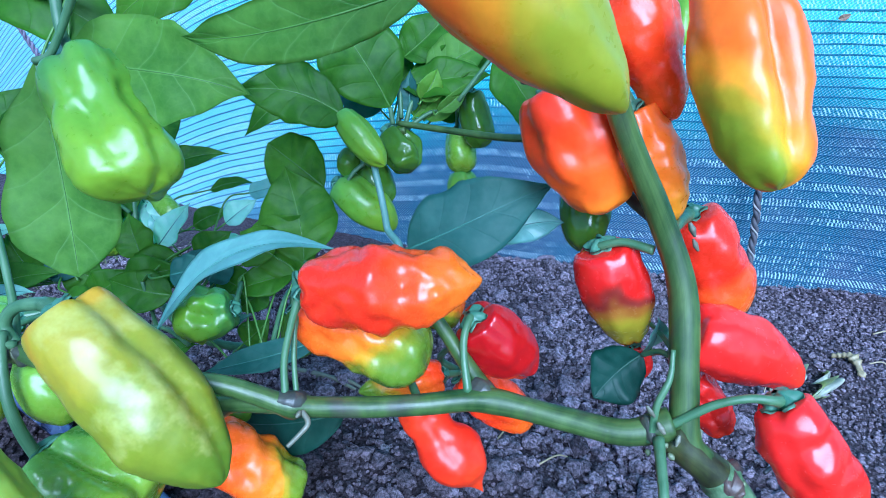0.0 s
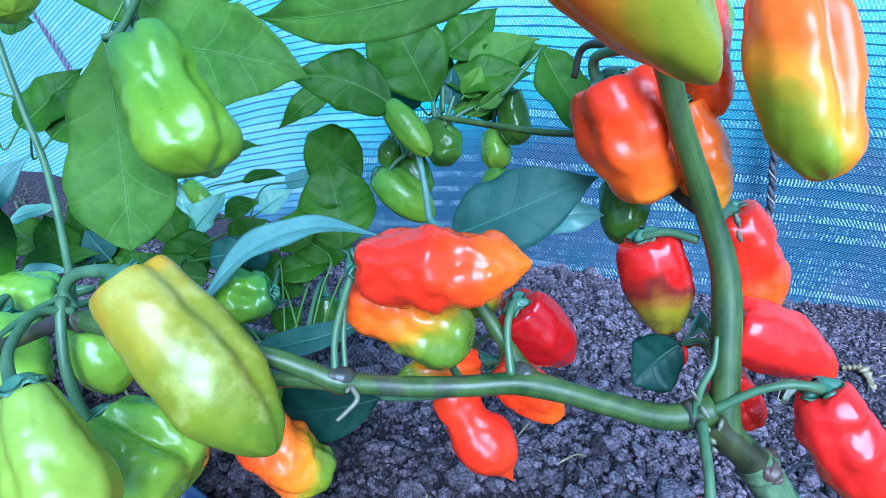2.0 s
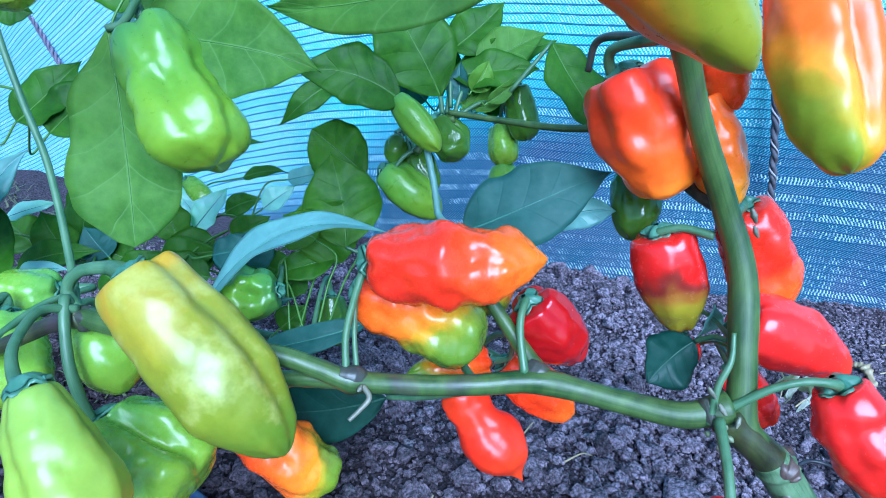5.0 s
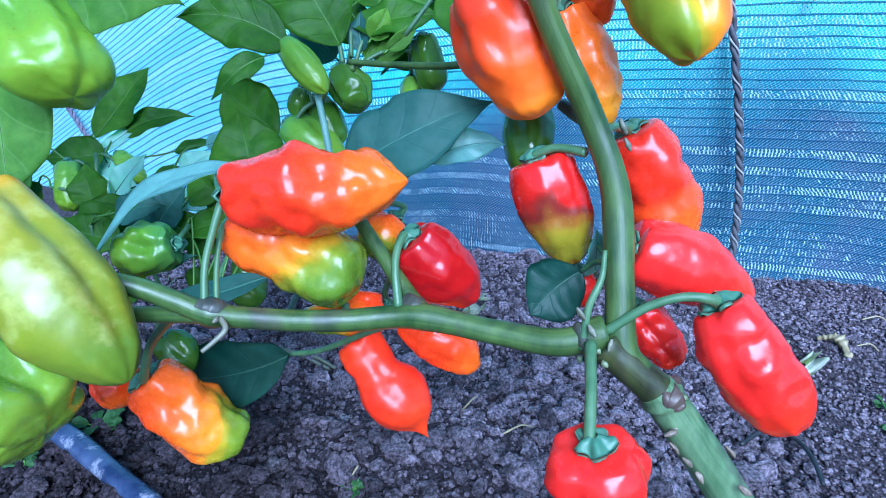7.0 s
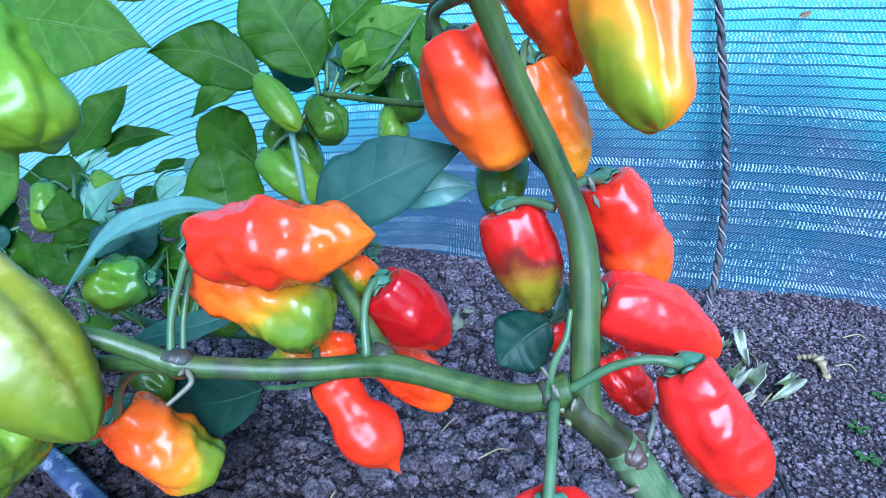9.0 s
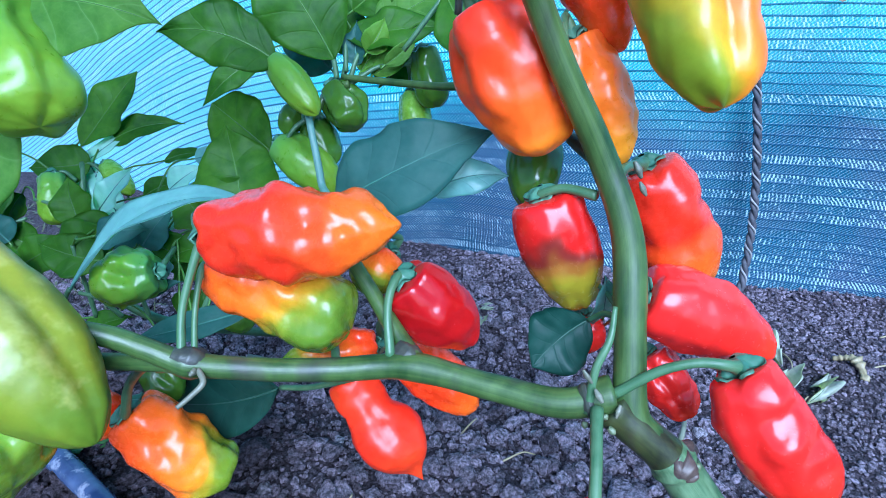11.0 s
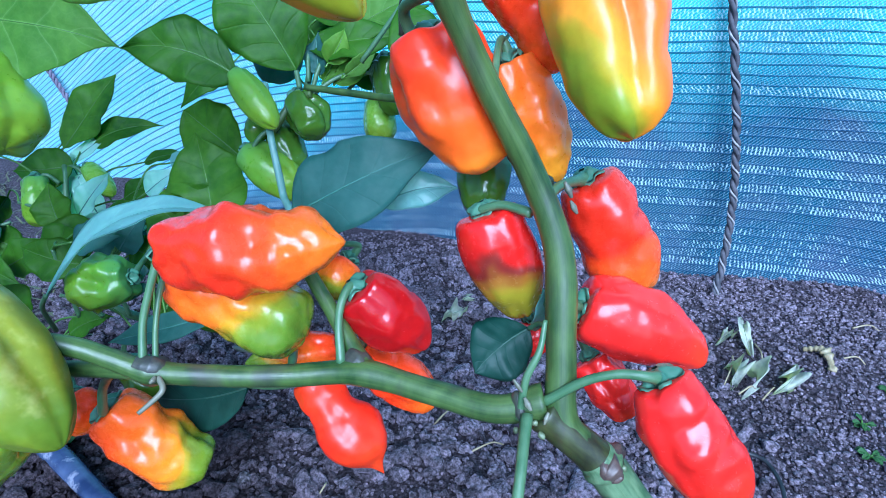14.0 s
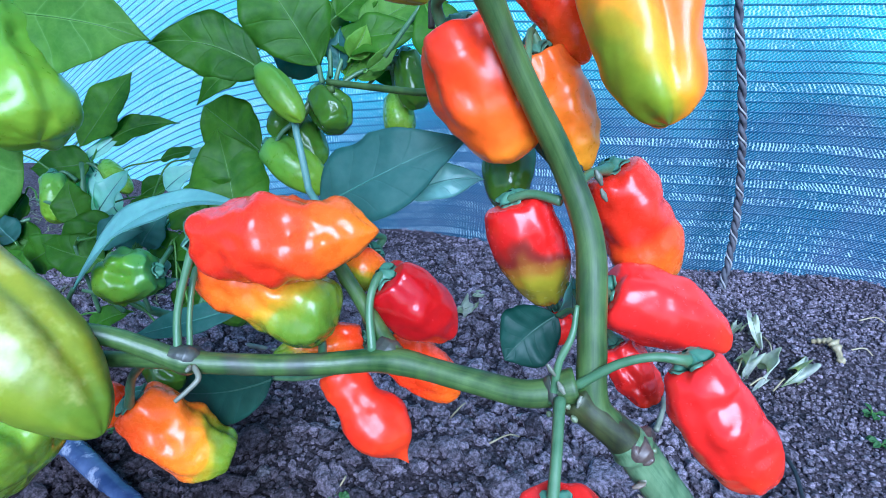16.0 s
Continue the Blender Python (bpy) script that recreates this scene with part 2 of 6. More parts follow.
M_LEAFPALE = leaf_skin("leaf_pale_underside", (0.085, 0.2, 0.022), (0.18, 0.33, 0.045), (0.26, 0.42, 0.13), 0.55, 0.35, 0.2, 0.3)
M_LEAFDRY = leaf_skin("leaf_withered", (0.34, 0.36, 0.32), (0.66, 0.67, 0.63), (0.6, 0.6, 0.52), 0.75, 0.6)
M_SCARLEAF = leaf_skin("leaf_brown_scrap", (0.2, 0.11, 0.07), (0.4, 0.28, 0.22), (0.4, 0.3, 0.2), 0.8, 0.3)
M_STRAW = stalk_skin("straw", (0.24, 0.19, 0.09), (0.5, 0.42, 0.25))
M_LEAFLIT = leaf_skin("leaf_young_yellow_green", (0.13, 0.28, 0.02), (0.2, 0.36, 0.035), (0.3, 0.45, 0.12), 0.5)
M_LITTER = stalk_skin("dry_grass", (0.05, 0.07, 0.025), (0.17, 0.165, 0.08))
M_WEED = leaf_skin("weed_green", (0.05, 0.12, 0.035), (0.09, 0.19, 0.06), (0.2, 0.36, 0.15))


HOSE_N = (0.5358, 0.8443, 0.1247)  # the line of the drip hose, along which the soil is darker


def soil_skin(name, low, high, crumb):
    m, t, p = nodes_of(name)
    obj = t.nodes.new("ShaderNodeTexCoord").outputs["Object"]
    info = t.nodes.new("ShaderNodeNewGeometry").outputs["Random Per Island"]
    a, b = noise_fac(t, obj, 11.0, 4.0), noise_fac(t, obj, 800.0, 5.0, 0.7)
    f = math_node(t, "ADD", math_node(t, "MULTIPLY", a, 0.25), math_node(t, "MULTIPLY", b, 0.2))
    f = math_node(t, "ADD", math_node(t, "ADD", f, 0.14), math_node(t, "MULTIPLY", info, 0.28))
    col = ramp(t, [(0.28, low), (0.78, high)], f)
    dust = ramp(t, [(0.62, (0, 0, 0)), (0.75, (1, 1, 1))], noise_fac(t, obj, 330.0, 3.0))
    col = mix_col(t, math_node(t, "MULTIPLY", dust, 0.35), col, (0.36, 0.34, 0.42))
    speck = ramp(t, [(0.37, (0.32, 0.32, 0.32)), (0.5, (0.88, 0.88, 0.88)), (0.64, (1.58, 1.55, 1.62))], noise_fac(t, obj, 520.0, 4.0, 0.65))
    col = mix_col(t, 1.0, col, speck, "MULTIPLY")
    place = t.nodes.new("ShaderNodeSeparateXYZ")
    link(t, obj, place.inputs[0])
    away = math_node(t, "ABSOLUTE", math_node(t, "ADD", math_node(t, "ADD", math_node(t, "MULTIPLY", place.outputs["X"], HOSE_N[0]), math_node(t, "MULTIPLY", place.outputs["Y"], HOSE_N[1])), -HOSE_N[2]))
    # uneven band of darker soil on both sides of the hose line
    dark_band = ramp(t, [(0.04, (1, 1, 1)), (0.11, (0, 0, 0))], math_node(t, "ADD", away, math_node(t, "MULTIPLY", math_node(t, "SUBTRACT", noise_fac(t, obj, 16.0, 4.0), 0.5), 0.14)))
    col = mix_col(t, math_node(t, "MULTIPLY", dark_band, 0.95), col, (0.27, 0.25, 0.24), "MULTIPLY")
    link(t, col, p.inputs["Base Color"])
    p.inputs["Roughness"].default_value = 0.95
    p.inputs["Specular IOR Level"].default_value = 0.12
    grains = []
    for scale in (260.0, 620.0):
        v = node(t, "ShaderNodeTexVoronoi", Scale=scale)
        link(t, obj, v.inputs["Vector"])
        grains.append(v.outputs["Distance"])
    h = math_node(t, "ADD", math_node(t, "MULTIPLY", grains[0], -crumb), math_node(t, "MULTIPLY", grains[1], -0.3))
    rough = math_node(t, "ADD", math_node(t, "MULTIPLY", b, 0.9), math_node(t, "MULTIPLY", noise_fac(t, obj, 300.0, 6.0, 0.75), 1.6))
    bump(t, p, math_node(t, "ADD", h, rough), 1.0, 0.003)
    return m


# same soil as the clods, darkened to paint the shade in their gaps
M_SOIL = soil_skin("garden_soil_gap_shade", (0.016, 0.013, 0.016), (0.17, 0.14, 0.165), 0.5)
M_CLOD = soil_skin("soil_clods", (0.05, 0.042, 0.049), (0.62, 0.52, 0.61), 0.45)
M_PALECLOD = soil_skin("pale_dry_clod", (0.22, 0.2, 0.23), (0.6, 0.56, 0.62), 0.4)


def net_skin():
    """Knitted shade net: dark stitch rows, slanting pale tapes between them, small gaps that let light through."""
    m, t, p = nodes_of("shade_net_knit")
    uv = t.nodes.new("ShaderNodeUVMap").outputs["UV"]
    sep = t.nodes.new("ShaderNodeSeparateXYZ")
    link(t, uv, sep.inputs[0])
    along, rows = sep.outputs["X"], sep.outputs["Y"]
    obj = t.nodes.new("ShaderNodeTexCoord").outputs["Object"]
    cell = math_node(t, "FRACT", rows)
    off = math_node(t, "ABSOLUTE", math_node(t, "SUBTRACT", cell, 0.5))
    stitch = ramp(t, [(0.375, (0, 0, 0)), (0.44, (1, 1, 1))], math_node(t, "ADD", off, math_node(t, "MULTIPLY", math_node(t, "SUBTRACT", noise_fac(t, obj, 130.0, 3.0), 0.5), 0.12)))
    place = t.nodes.new("ShaderNodeSeparateXYZ")
    link(t, obj, place.inputs[0])
    # shade on the lower net, painted in as an uneven dark band
    shade_height = math_node(t, "ADD", place.outputs["Z"], math_node(t, "MULTIPLY", math_node(t, "SUBTRACT", noise_fac(t, obj, 5.0, 5.0), 0.5), 0.16))
    shade_height = math_node(t, "ADD", shade_height, math_node(t, "MULTIPLY", math_node(t, "MAXIMUM", math_node(t, "SUBTRACT", 0.12, place.outputs["X"]), 0.0), 0.45))
    shade_height = math_node(t, "ADD", shade_height, math_node(t, "MULTIPLY", math_node(t, "MAXIMUM", math_node(t, "SUBTRACT", place.outputs["X"], 0.31), 0.0), 0.55))
    low_shade = ramp(t, [(0.125, (1, 1, 1)), (0.2, (0, 0, 0))], shade_height)
    stitch = math_node(t, "MULTIPLY", stitch, math_node(t, "SUBTRACT", 1.0, math_node(t, "MULTIPLY", low_shade, 0.3)))
    half = math_node(t, "MULTIPLY", rows, 2.0)
    flip = math_node(t, "MULTIPLY", math_node(t, "SUBTRACT", noise_fac(t, obj, 9.0, 2.0), 0.38), 5.0)
    lot = t.nodes.new("ShaderNodeTexWhiteNoise")
    lot.noise_dimensions = "1D"
    link(t, math_node(t, "FLOOR", rows), lot.inputs["W"])
    row_lot = lot.outputs["Value"]
    slant = math_node(t, "ADD", math_node(t, "MULTIPLY", along, 360.0), math_node(t, "MULTIPLY", math_node(t, "MULTIPLY", math_node(t, "FRACT", half), flip), -1.1))
    wob = math_node(t, "MULTIPLY", noise_fac(t, obj, 40.0, 3.0), 2.6)
    tape = math_node(t, "ABSOLUTE", math_node(t, "SUBTRACT", math_node(t, "FRACT", math_node(t, "ADD", slant, wob)), 0.5))
    pale = ramp(t, [(0.15, (1, 1, 1)), (0.23, (0, 0, 0))], tape)
    sparse = math_node(t, "ADD", noise_fac(t, obj, 300.0, 4.0, 0.7), math_node(t, "MULTIPLY", math_node(t, "SUBTRACT", row_lot, 0.58), 0.3))
    sparse = math_node(t, "ADD", sparse, math_node(t, "MULTIPLY", math_node(t, "SUBTRACT", noise_fac(t, obj, 22.0, 3.0), 0.5), 0.3))
    pick = ramp(t, [(0.44, (0, 0, 0)), (0.58, (1, 1, 1))], math_node(t, "SUBTRACT", sparse, math_node(t, "MULTIPLY", low_shade, 0.07)))
    cross = math_node(t, "ADD", math_node(t, "MULTIPLY", along, 340.0), math_node(t, "MULTIPLY", cell, 3.0))
    thin = math_node(t, "ABSOLUTE", math_node(t, "SUBTRACT", math_node(t, "FRACT", math_node(t, "ADD", cross, wob)), 0.5))
    thread = ramp(t, [(0.1, (1, 1, 1)), (0.24, (0, 0, 0))], thin)
    fleck = math_node(t, "MULTIPLY", math_node(t, "MULTIPLY", pale, pick), math_node(t, "SUBTRACT", 1.0, stitch))
    tint = ramp(t, [(0.35, (0.045, 0.44, 0.56)), (0.65, (0.085, 0.66, 0.64))], noise_fac(t, obj, 7.0, 4.0))
    # sunlight on the left stretch, put into the colour as a paler tint
    lit_left = ramp(t, [(0.22, (1, 1, 1)), (0.52, (0, 0, 0))], math_node(t, "ADD", math_node(t, "MULTIPLY", place.outputs["X"], 0.9), math_node(t, "MULTIPLY", noise_fac(t, obj, 3.0, 3.0), 1.0)))
    # light through the upper fabric, painted as a pale tint rising with height
    lit_top = ramp(t, [(0.13, (0, 0, 0)), (0.3, (1, 1, 1))], math_node(t, "ADD", place.outputs["Z"], math_node(t, "MULTIPLY", math_node(t, "SUBTRACT", noise_fac(t, obj, 6.0, 4.0), 0.5), 0.12)))
    tint = mix_col(t, math_node(t, "MULTIPLY", lit_top, 0.8), tint, (0.4, 0.95, 0.84))
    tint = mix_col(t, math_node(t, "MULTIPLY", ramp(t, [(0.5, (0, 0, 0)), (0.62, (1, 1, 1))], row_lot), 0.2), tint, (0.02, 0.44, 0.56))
    tint = mix_col(t, math_node(t, "MULTIPLY", lit_left, 0.9), tint, (0.38, 0.77, 0.9))
    # navy and violet tones of the shade painted low on the net
    shade_tones = mix_col(t, ramp(t, [(0.42, (0, 0, 0)), (0.6, (1, 1, 1))], noise_fac(t, obj, 14.0, 4.0)), (0.006, 0.045, 0.13), (0.045, 0.036, 0.135))
    tint = mix_col(t, math_node(t, "MULTIPLY", low_shade, 0.88), tint, shade_tones)
    pale_col = mix_col(t, math_node(t, "MULTIPLY", low_shade, 0.3), (0.72, 0.96, 1.0), (0.6, 0.7, 0.82))
    tint = mix_col(t, math_node(t, "MULTIPLY", thread, math_node(t, "SUBTRACT", 0.36, math_node(t, "MULTIPLY", low_shade, 0.1))), tint, pale_col)
    col = mix_col(t, math_node(t, "MULTIPLY", fleck, 0.95), tint, pale_col)
    col = mix_col(t, math_node(t, "MULTIPLY", stitch, 0.82), col, (0.008, 0.07, 0.17))
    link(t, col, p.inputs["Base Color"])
    p.inputs["Roughness"].default_value = 0.45
    bump(t, p, math_node(t, "SUBTRACT", pale, stitch), 0.6, 0.001)
    out = t.nodes["Material Output"]
    trans = t.nodes.new("ShaderNodeBsdfTranslucent")
    link(t, mix_col(t, 1.0, col, (1.5, 1.5, 1.5), "MULTIPLY"), trans.inputs["Color"])
    fabric = node(t, "ShaderNodeMixShader", Fac=0.3)
    link(t, p.outputs[0], fabric.inputs[1])
    link(t, trans.outputs[0], fabric.inputs[2])
    clear = t.nodes.new("ShaderNodeBsdfTransparent")
    gaps = ramp(t, [(0.30, (0, 0, 0)), (0.42, (1, 1, 1))], tape)
    open_fac = math_node(t, "MULTIPLY", math_node(t, "MULTIPLY", gaps, math_node(t, "SUBTRACT", 1.0, stitch)), 0.3)
    both = t.nodes.new("ShaderNodeMixShader")
    link(t, open_fac, both.inputs[0])
    link(t, fabric.outputs[0], both.inputs[1])
    link(t, clear.outputs[0], both.inputs[2])
    link(t, both.outputs[0], out.inputs["Surface"])
    return m


M_NET = net_skin()


def plain_skin(name, low, high, rough, scale=200.0, metal=0.0, dust=0.0):
    m, t, p = nodes_of(name)
    obj = t.nodes.new("ShaderNodeTexCoord").outputs["Object"]
    f = noise_fac(t, obj, scale, 5.0)
    col = ramp(t, [(0.35, low), (0.7, high)], f)
    if dust:
        cake = ramp(t, [(0.56, (0, 0, 0)), (0.64, (1, 1, 1))], noise_fac(t, obj, 85.0, 6.0, 0.7))
        col = mix_col(t, math_node(t, "MULTIPLY", cake, dust), col, (0.4, 0.4, 0.46))
    link(t, col, p.inputs["Base Color"])
    p.inputs["Roughness"].default_value, p.inputs["Metallic"].default_value = rough, metal
    bump(t, p, f, 0.25, 0.0006)
    return m


M_CORD = plain_skin("dark_cord_strand", (0.045, 0.045, 0.055), (0.11, 0.105, 0.12), 0.7)
M_CORDPALE = plain_skin("pale_cord_strand", (0.22, 0.21, 0.21), (0.42, 0.4, 0.4), 0.7)
M_SEAM = plain_skin("brown_seam_thread", (0.1, 0.09, 0.13), (0.21, 0.185, 0.25), 0.8)
M_HOSE = plain_skin("dusty_hose", (0.022, 0.034, 0.085), (0.085, 0.11, 0.2), 0.26, 60.0, 0.0, 0.6)
M_CABLE = plain_skin("black_cable", (0.012, 0.012, 0.014), (0.03, 0.03, 0.035), 0.45)


# ---- builders ----
def mesh_object(name, verts, faces, material, uvs=None, smooth=True):
    me = bpy.data.meshes.new(name)
    me.from_pydata([tuple(v) for v in verts], [], faces)
    me.materials.append(material)
    if smooth:
        me.polygons.foreach_set("use_smooth", [True] * len(me.polygons))
    if uvs is not None:
        layer = me.uv_layers.new(name="UVMap")
        idx = np.empty(len(me.loops), dtype=np.int32)
        me.loops.foreach_get("vertex_index", idx)
        layer.data.foreach_set("uv", np.asarray(uvs, dtype=np.float32)[idx].ravel())
    me.update()
    return new(name, me)


def under(ob, parent, label=""):
    ob.parent = parent
    ob.matrix_parent_inverse = parent.matrix_world.inverted()
    if label:
        ob["label"] = label
    return ob


def basis(axis, hint=(0, 0, 1)):
    z = Vector(axis).normalized()
    x = Vector(hint).cross(z)
    if x.length < 1e-4:
        x = Vector((1, 0, 0)).cross(z)
    x.normalize()
    return x, z.cross(x), z


def smooth_line(points, steps=10):
    """A smooth line through the points."""
    pts = [Vector(p) for p in points]
    if len(pts) == 2:
        return [pts[0].lerp(pts[1], i / steps) for i in range(steps + 1)]
    ext = [pts[0] * 2 - pts[1], *pts, pts[-1] * 2 - pts[-2]]
    line = []
    for i in range(1, len(ext) - 2):
        a, b, c, d = ext[i - 1:i + 3]
        for k in range(steps):
            s = k / steps
            line.append(0.5 * ((2 * b) + (c - a) * s + (2 * a - 5 * b + 4 * c - d) * s * s + (3 * b - a - 3 * c + d) * s ** 3))
    return line + [pts[-1]]


def tube(name, points, radii, material, seg=14, steps=10, rough=0.04, seed=0, bulges=()):
    """A tapered, slightly uneven round stalk with closed ends; bulges are (place along 0..1, extra, spread)."""
    line = smooth_line(points, steps)
    n = len(line)
    verts, faces, uvs = [], [], []
    x = None
    for i, c in enumerate(line):
        d = (line[min(i + 1, n - 1)] - line[max(i - 1, 0)]).normalized()
        x = basis(d)[0] if x is None else (x - d * x.dot(d)).normalized()
        y = d.cross(x)
        s = i / (n - 1)
        k = s * (len(radii) - 1)
        j = min(int(k), len(radii) - 2)
        r = radii[j] + (radii[j + 1] - radii[j]) * (k - j)
        for place, extra, spread in bulges:
            r *= 1 + extra * math.exp(-((s - place) / spread) ** 2)
        for a in range(seg):
            th = 2 * math.pi * a / seg
            q = x * math.cos(th) + y * math.sin(th)
            rr = r * (1 + rough * noise.noise(c * 130 + q * 1.4 + Vector((seed, 0, 0))))
            verts.append(c + q * rr)
            uvs.append((a / seg, s))
    for i in range(n - 1):
        for a in range(seg):
            b = (a + 1) % seg
            faces.append((i * seg + a, i * seg + b, (i + 1) * seg + b, (i + 1) * seg + a))
    for ring, c, flip in ((0, line[0], True), (n - 1, line[-1], False)):
        verts.append(c)
        uvs.append((0.5, ring / (n - 1)))
        for a in range(seg):
            b = (a + 1) % seg
            f = (ring * seg + a, ring * seg + b, len(verts) - 1)
            faces.append(f[::-1] if flip else f)
    return mesh_object(name, verts, faces, material, uvs)


SHAPES = {
    "lantern": ((0, 0.24), (0.0, 0.5), (0.06, 0.8), (0.22, 1.0), (0.45, 0.95), (0.66, 0.76), (0.84, 0.5), (0.95, 0.26), (1, 0.0)),
    "blocky": ((0, 0.24), (0.0, 0.5), (0.07, 0.8), (0.28, 0.92), (0.55, 0.98), (0.78, 0.9), (0.93, 0.6), (1, 0.0)),
    "long": ((0, 0.24), (0.0, 0.48), (0.06, 0.76), (0.25, 0.98), (0.5, 1.0), (0.75, 0.82), (0.91, 0.5), (1, 0.0)),
    "taper": ((0, 0.26), (0.0, 0.56), (0.07, 0.88), (0.25, 1.0), (0.5, 0.86), (0.75, 0.62), (0.92, 0.38), (1, 0.0)),
    "waisted": ((0, 0.24), (0.0, 0.5), (0.07, 0.74), (0.22, 0.76), (0.4, 0.7), (0.62, 0.98), (0.8, 0.92), (0.93, 0.52), (1, 0.0)),
    "drop": ((0, 0.2), (0.0, 0.36), (0.08, 0.52), (0.25, 0.75), (0.5, 0.96), (0.7, 1.0), (0.88, 0.72), (1, 0.0)),
    "fat_beak": ((0, 0.22), (0.01, 0.42), (0.07, 0.68), (0.15, 0.84), (0.28, 0.98), (0.42, 1.0), (0.57, 0.88), (0.72, 0.74), (0.85, 0.52), (0.94, 0.27), (1, 0.0)),
    "plump": ((0, 0.24), (0.0, 0.5), (0.05, 0.78), (0.2, 0.95), (0.42, 1.0), (0.65, 0.88), (0.8, 0.66), (0.93, 0.4), (1, 0.0)),
    "stubby": ((0, 0.24), (0.0, 0.5), (0.05, 0.72), (0.15, 0.9), (0.35, 0.95), (0.6, 1.0), (0.8, 0.97), (0.93, 0.72), (1, 0.0)),
    "long_full": ((0, 0.24), (0.0, 0.5), (0.05, 0.75), (0.15, 0.88), (0.35, 0.98), (0.5, 1.0), (0.65, 0.94), (0.8, 0.74), (0.92, 0.47), (1, 0.0)),
    "pear_full": ((0, 0.24), (0.0, 0.5), (0.05, 0.74), (0.2, 0.88), (0.4, 0.89), (0.56, 0.94), (0.74, 1.0), (0.88, 0.9), (0.96, 0.6), (1, 0.0)),
    "crown_long": ((0, 0.24), (0.0, 0.5), (0.05, 0.74), (0.15, 0.88), (0.33, 1.0), (0.58, 0.9), (0.77, 0.78), (0.9, 0.6), (0.965, 0.4), (0.99, 0.2), (1, 0.0)),
    "wedge": ((0, 0.24), (0.0, 0.56), (0.05, 0.86), (0.2, 1.0), (0.45, 0.96), (0.7, 0.82), (0.88, 0.62), (0.96, 0.4), (1, 0.0)),
    "fat_taper": ((0, 0.24), (0.0, 0.5), (0.05, 0.82), (0.16, 0.96), (0.36, 1.0), (0.6, 0.91), (0.8, 0.69), (0.93, 0.42), (1, 0.0)),
    "sausage": ((0, 0.22), (0.0, 0.42), (0.03, 0.64), (0.1, 0.85), (0.22, 0.96), (0.45, 1.0), (0.65, 0.98), (0.8, 0.88), (0.91, 0.66), (0.97, 0.4), (1, 0.0)),
    "wedge_point": ((0, 0.24), (0.0, 0.5), (0.06, 0.8), (0.22, 1.0), (0.48, 0.98), (0.68, 0.8), (0.85, 0.52), (0.94, 0.3), (1, 0.0)),
    "round": ((0, 0.26), (0.02, 0.56), (0.14, 0.88), (0.4, 1.0), (0.66, 0.92), (0.88, 0.58), (1, 0.0)),
}


def outline(shape, rings):
    """The pod's half outline as evenly spread (along, radius) pairs with a rounded end."""
    pts = [Vector((a, r * 0.5, 0)) for a, r in SHAPES[shape]]
    dense = smooth_line(pts + [Vector((pts[-2].x, -pts[-2].y, 0))], 24)
    dense = dense[: 24 * (len(pts) - 1) + 1]
    run = [0.0]
    for a, b in zip(dense, dense[1:]):
        run.append(run[-1] + (b - a).length)
    out = []
    for i in range(rings + 1):
        d = run[-1] * i / rings
        out.append((float(np.interp(d, run, [p.x for p in dense])), max(0.0, 2 * float(np.interp(d, run, [p.y for p in dense])))))
    return out


STEM_POINTS = []


def reach(start, way, rise=0.004):
    """A curved way from a leaf or pod to the nearest point of a stem."""
    start = Vector(start)
    goal = min(STEM_POINTS, key=lambda p: (p - start).length)
    gap = (goal - start).length
    first = start + Vector(way).normalized() * min(0.012, gap * 0.35)
    return [first, first.lerp(goal, 0.5) + Vector((0, 0.002, rise * min(1.0, gap / 0.03))), goal]


POD_GROUP = "pepper pods on the plants"


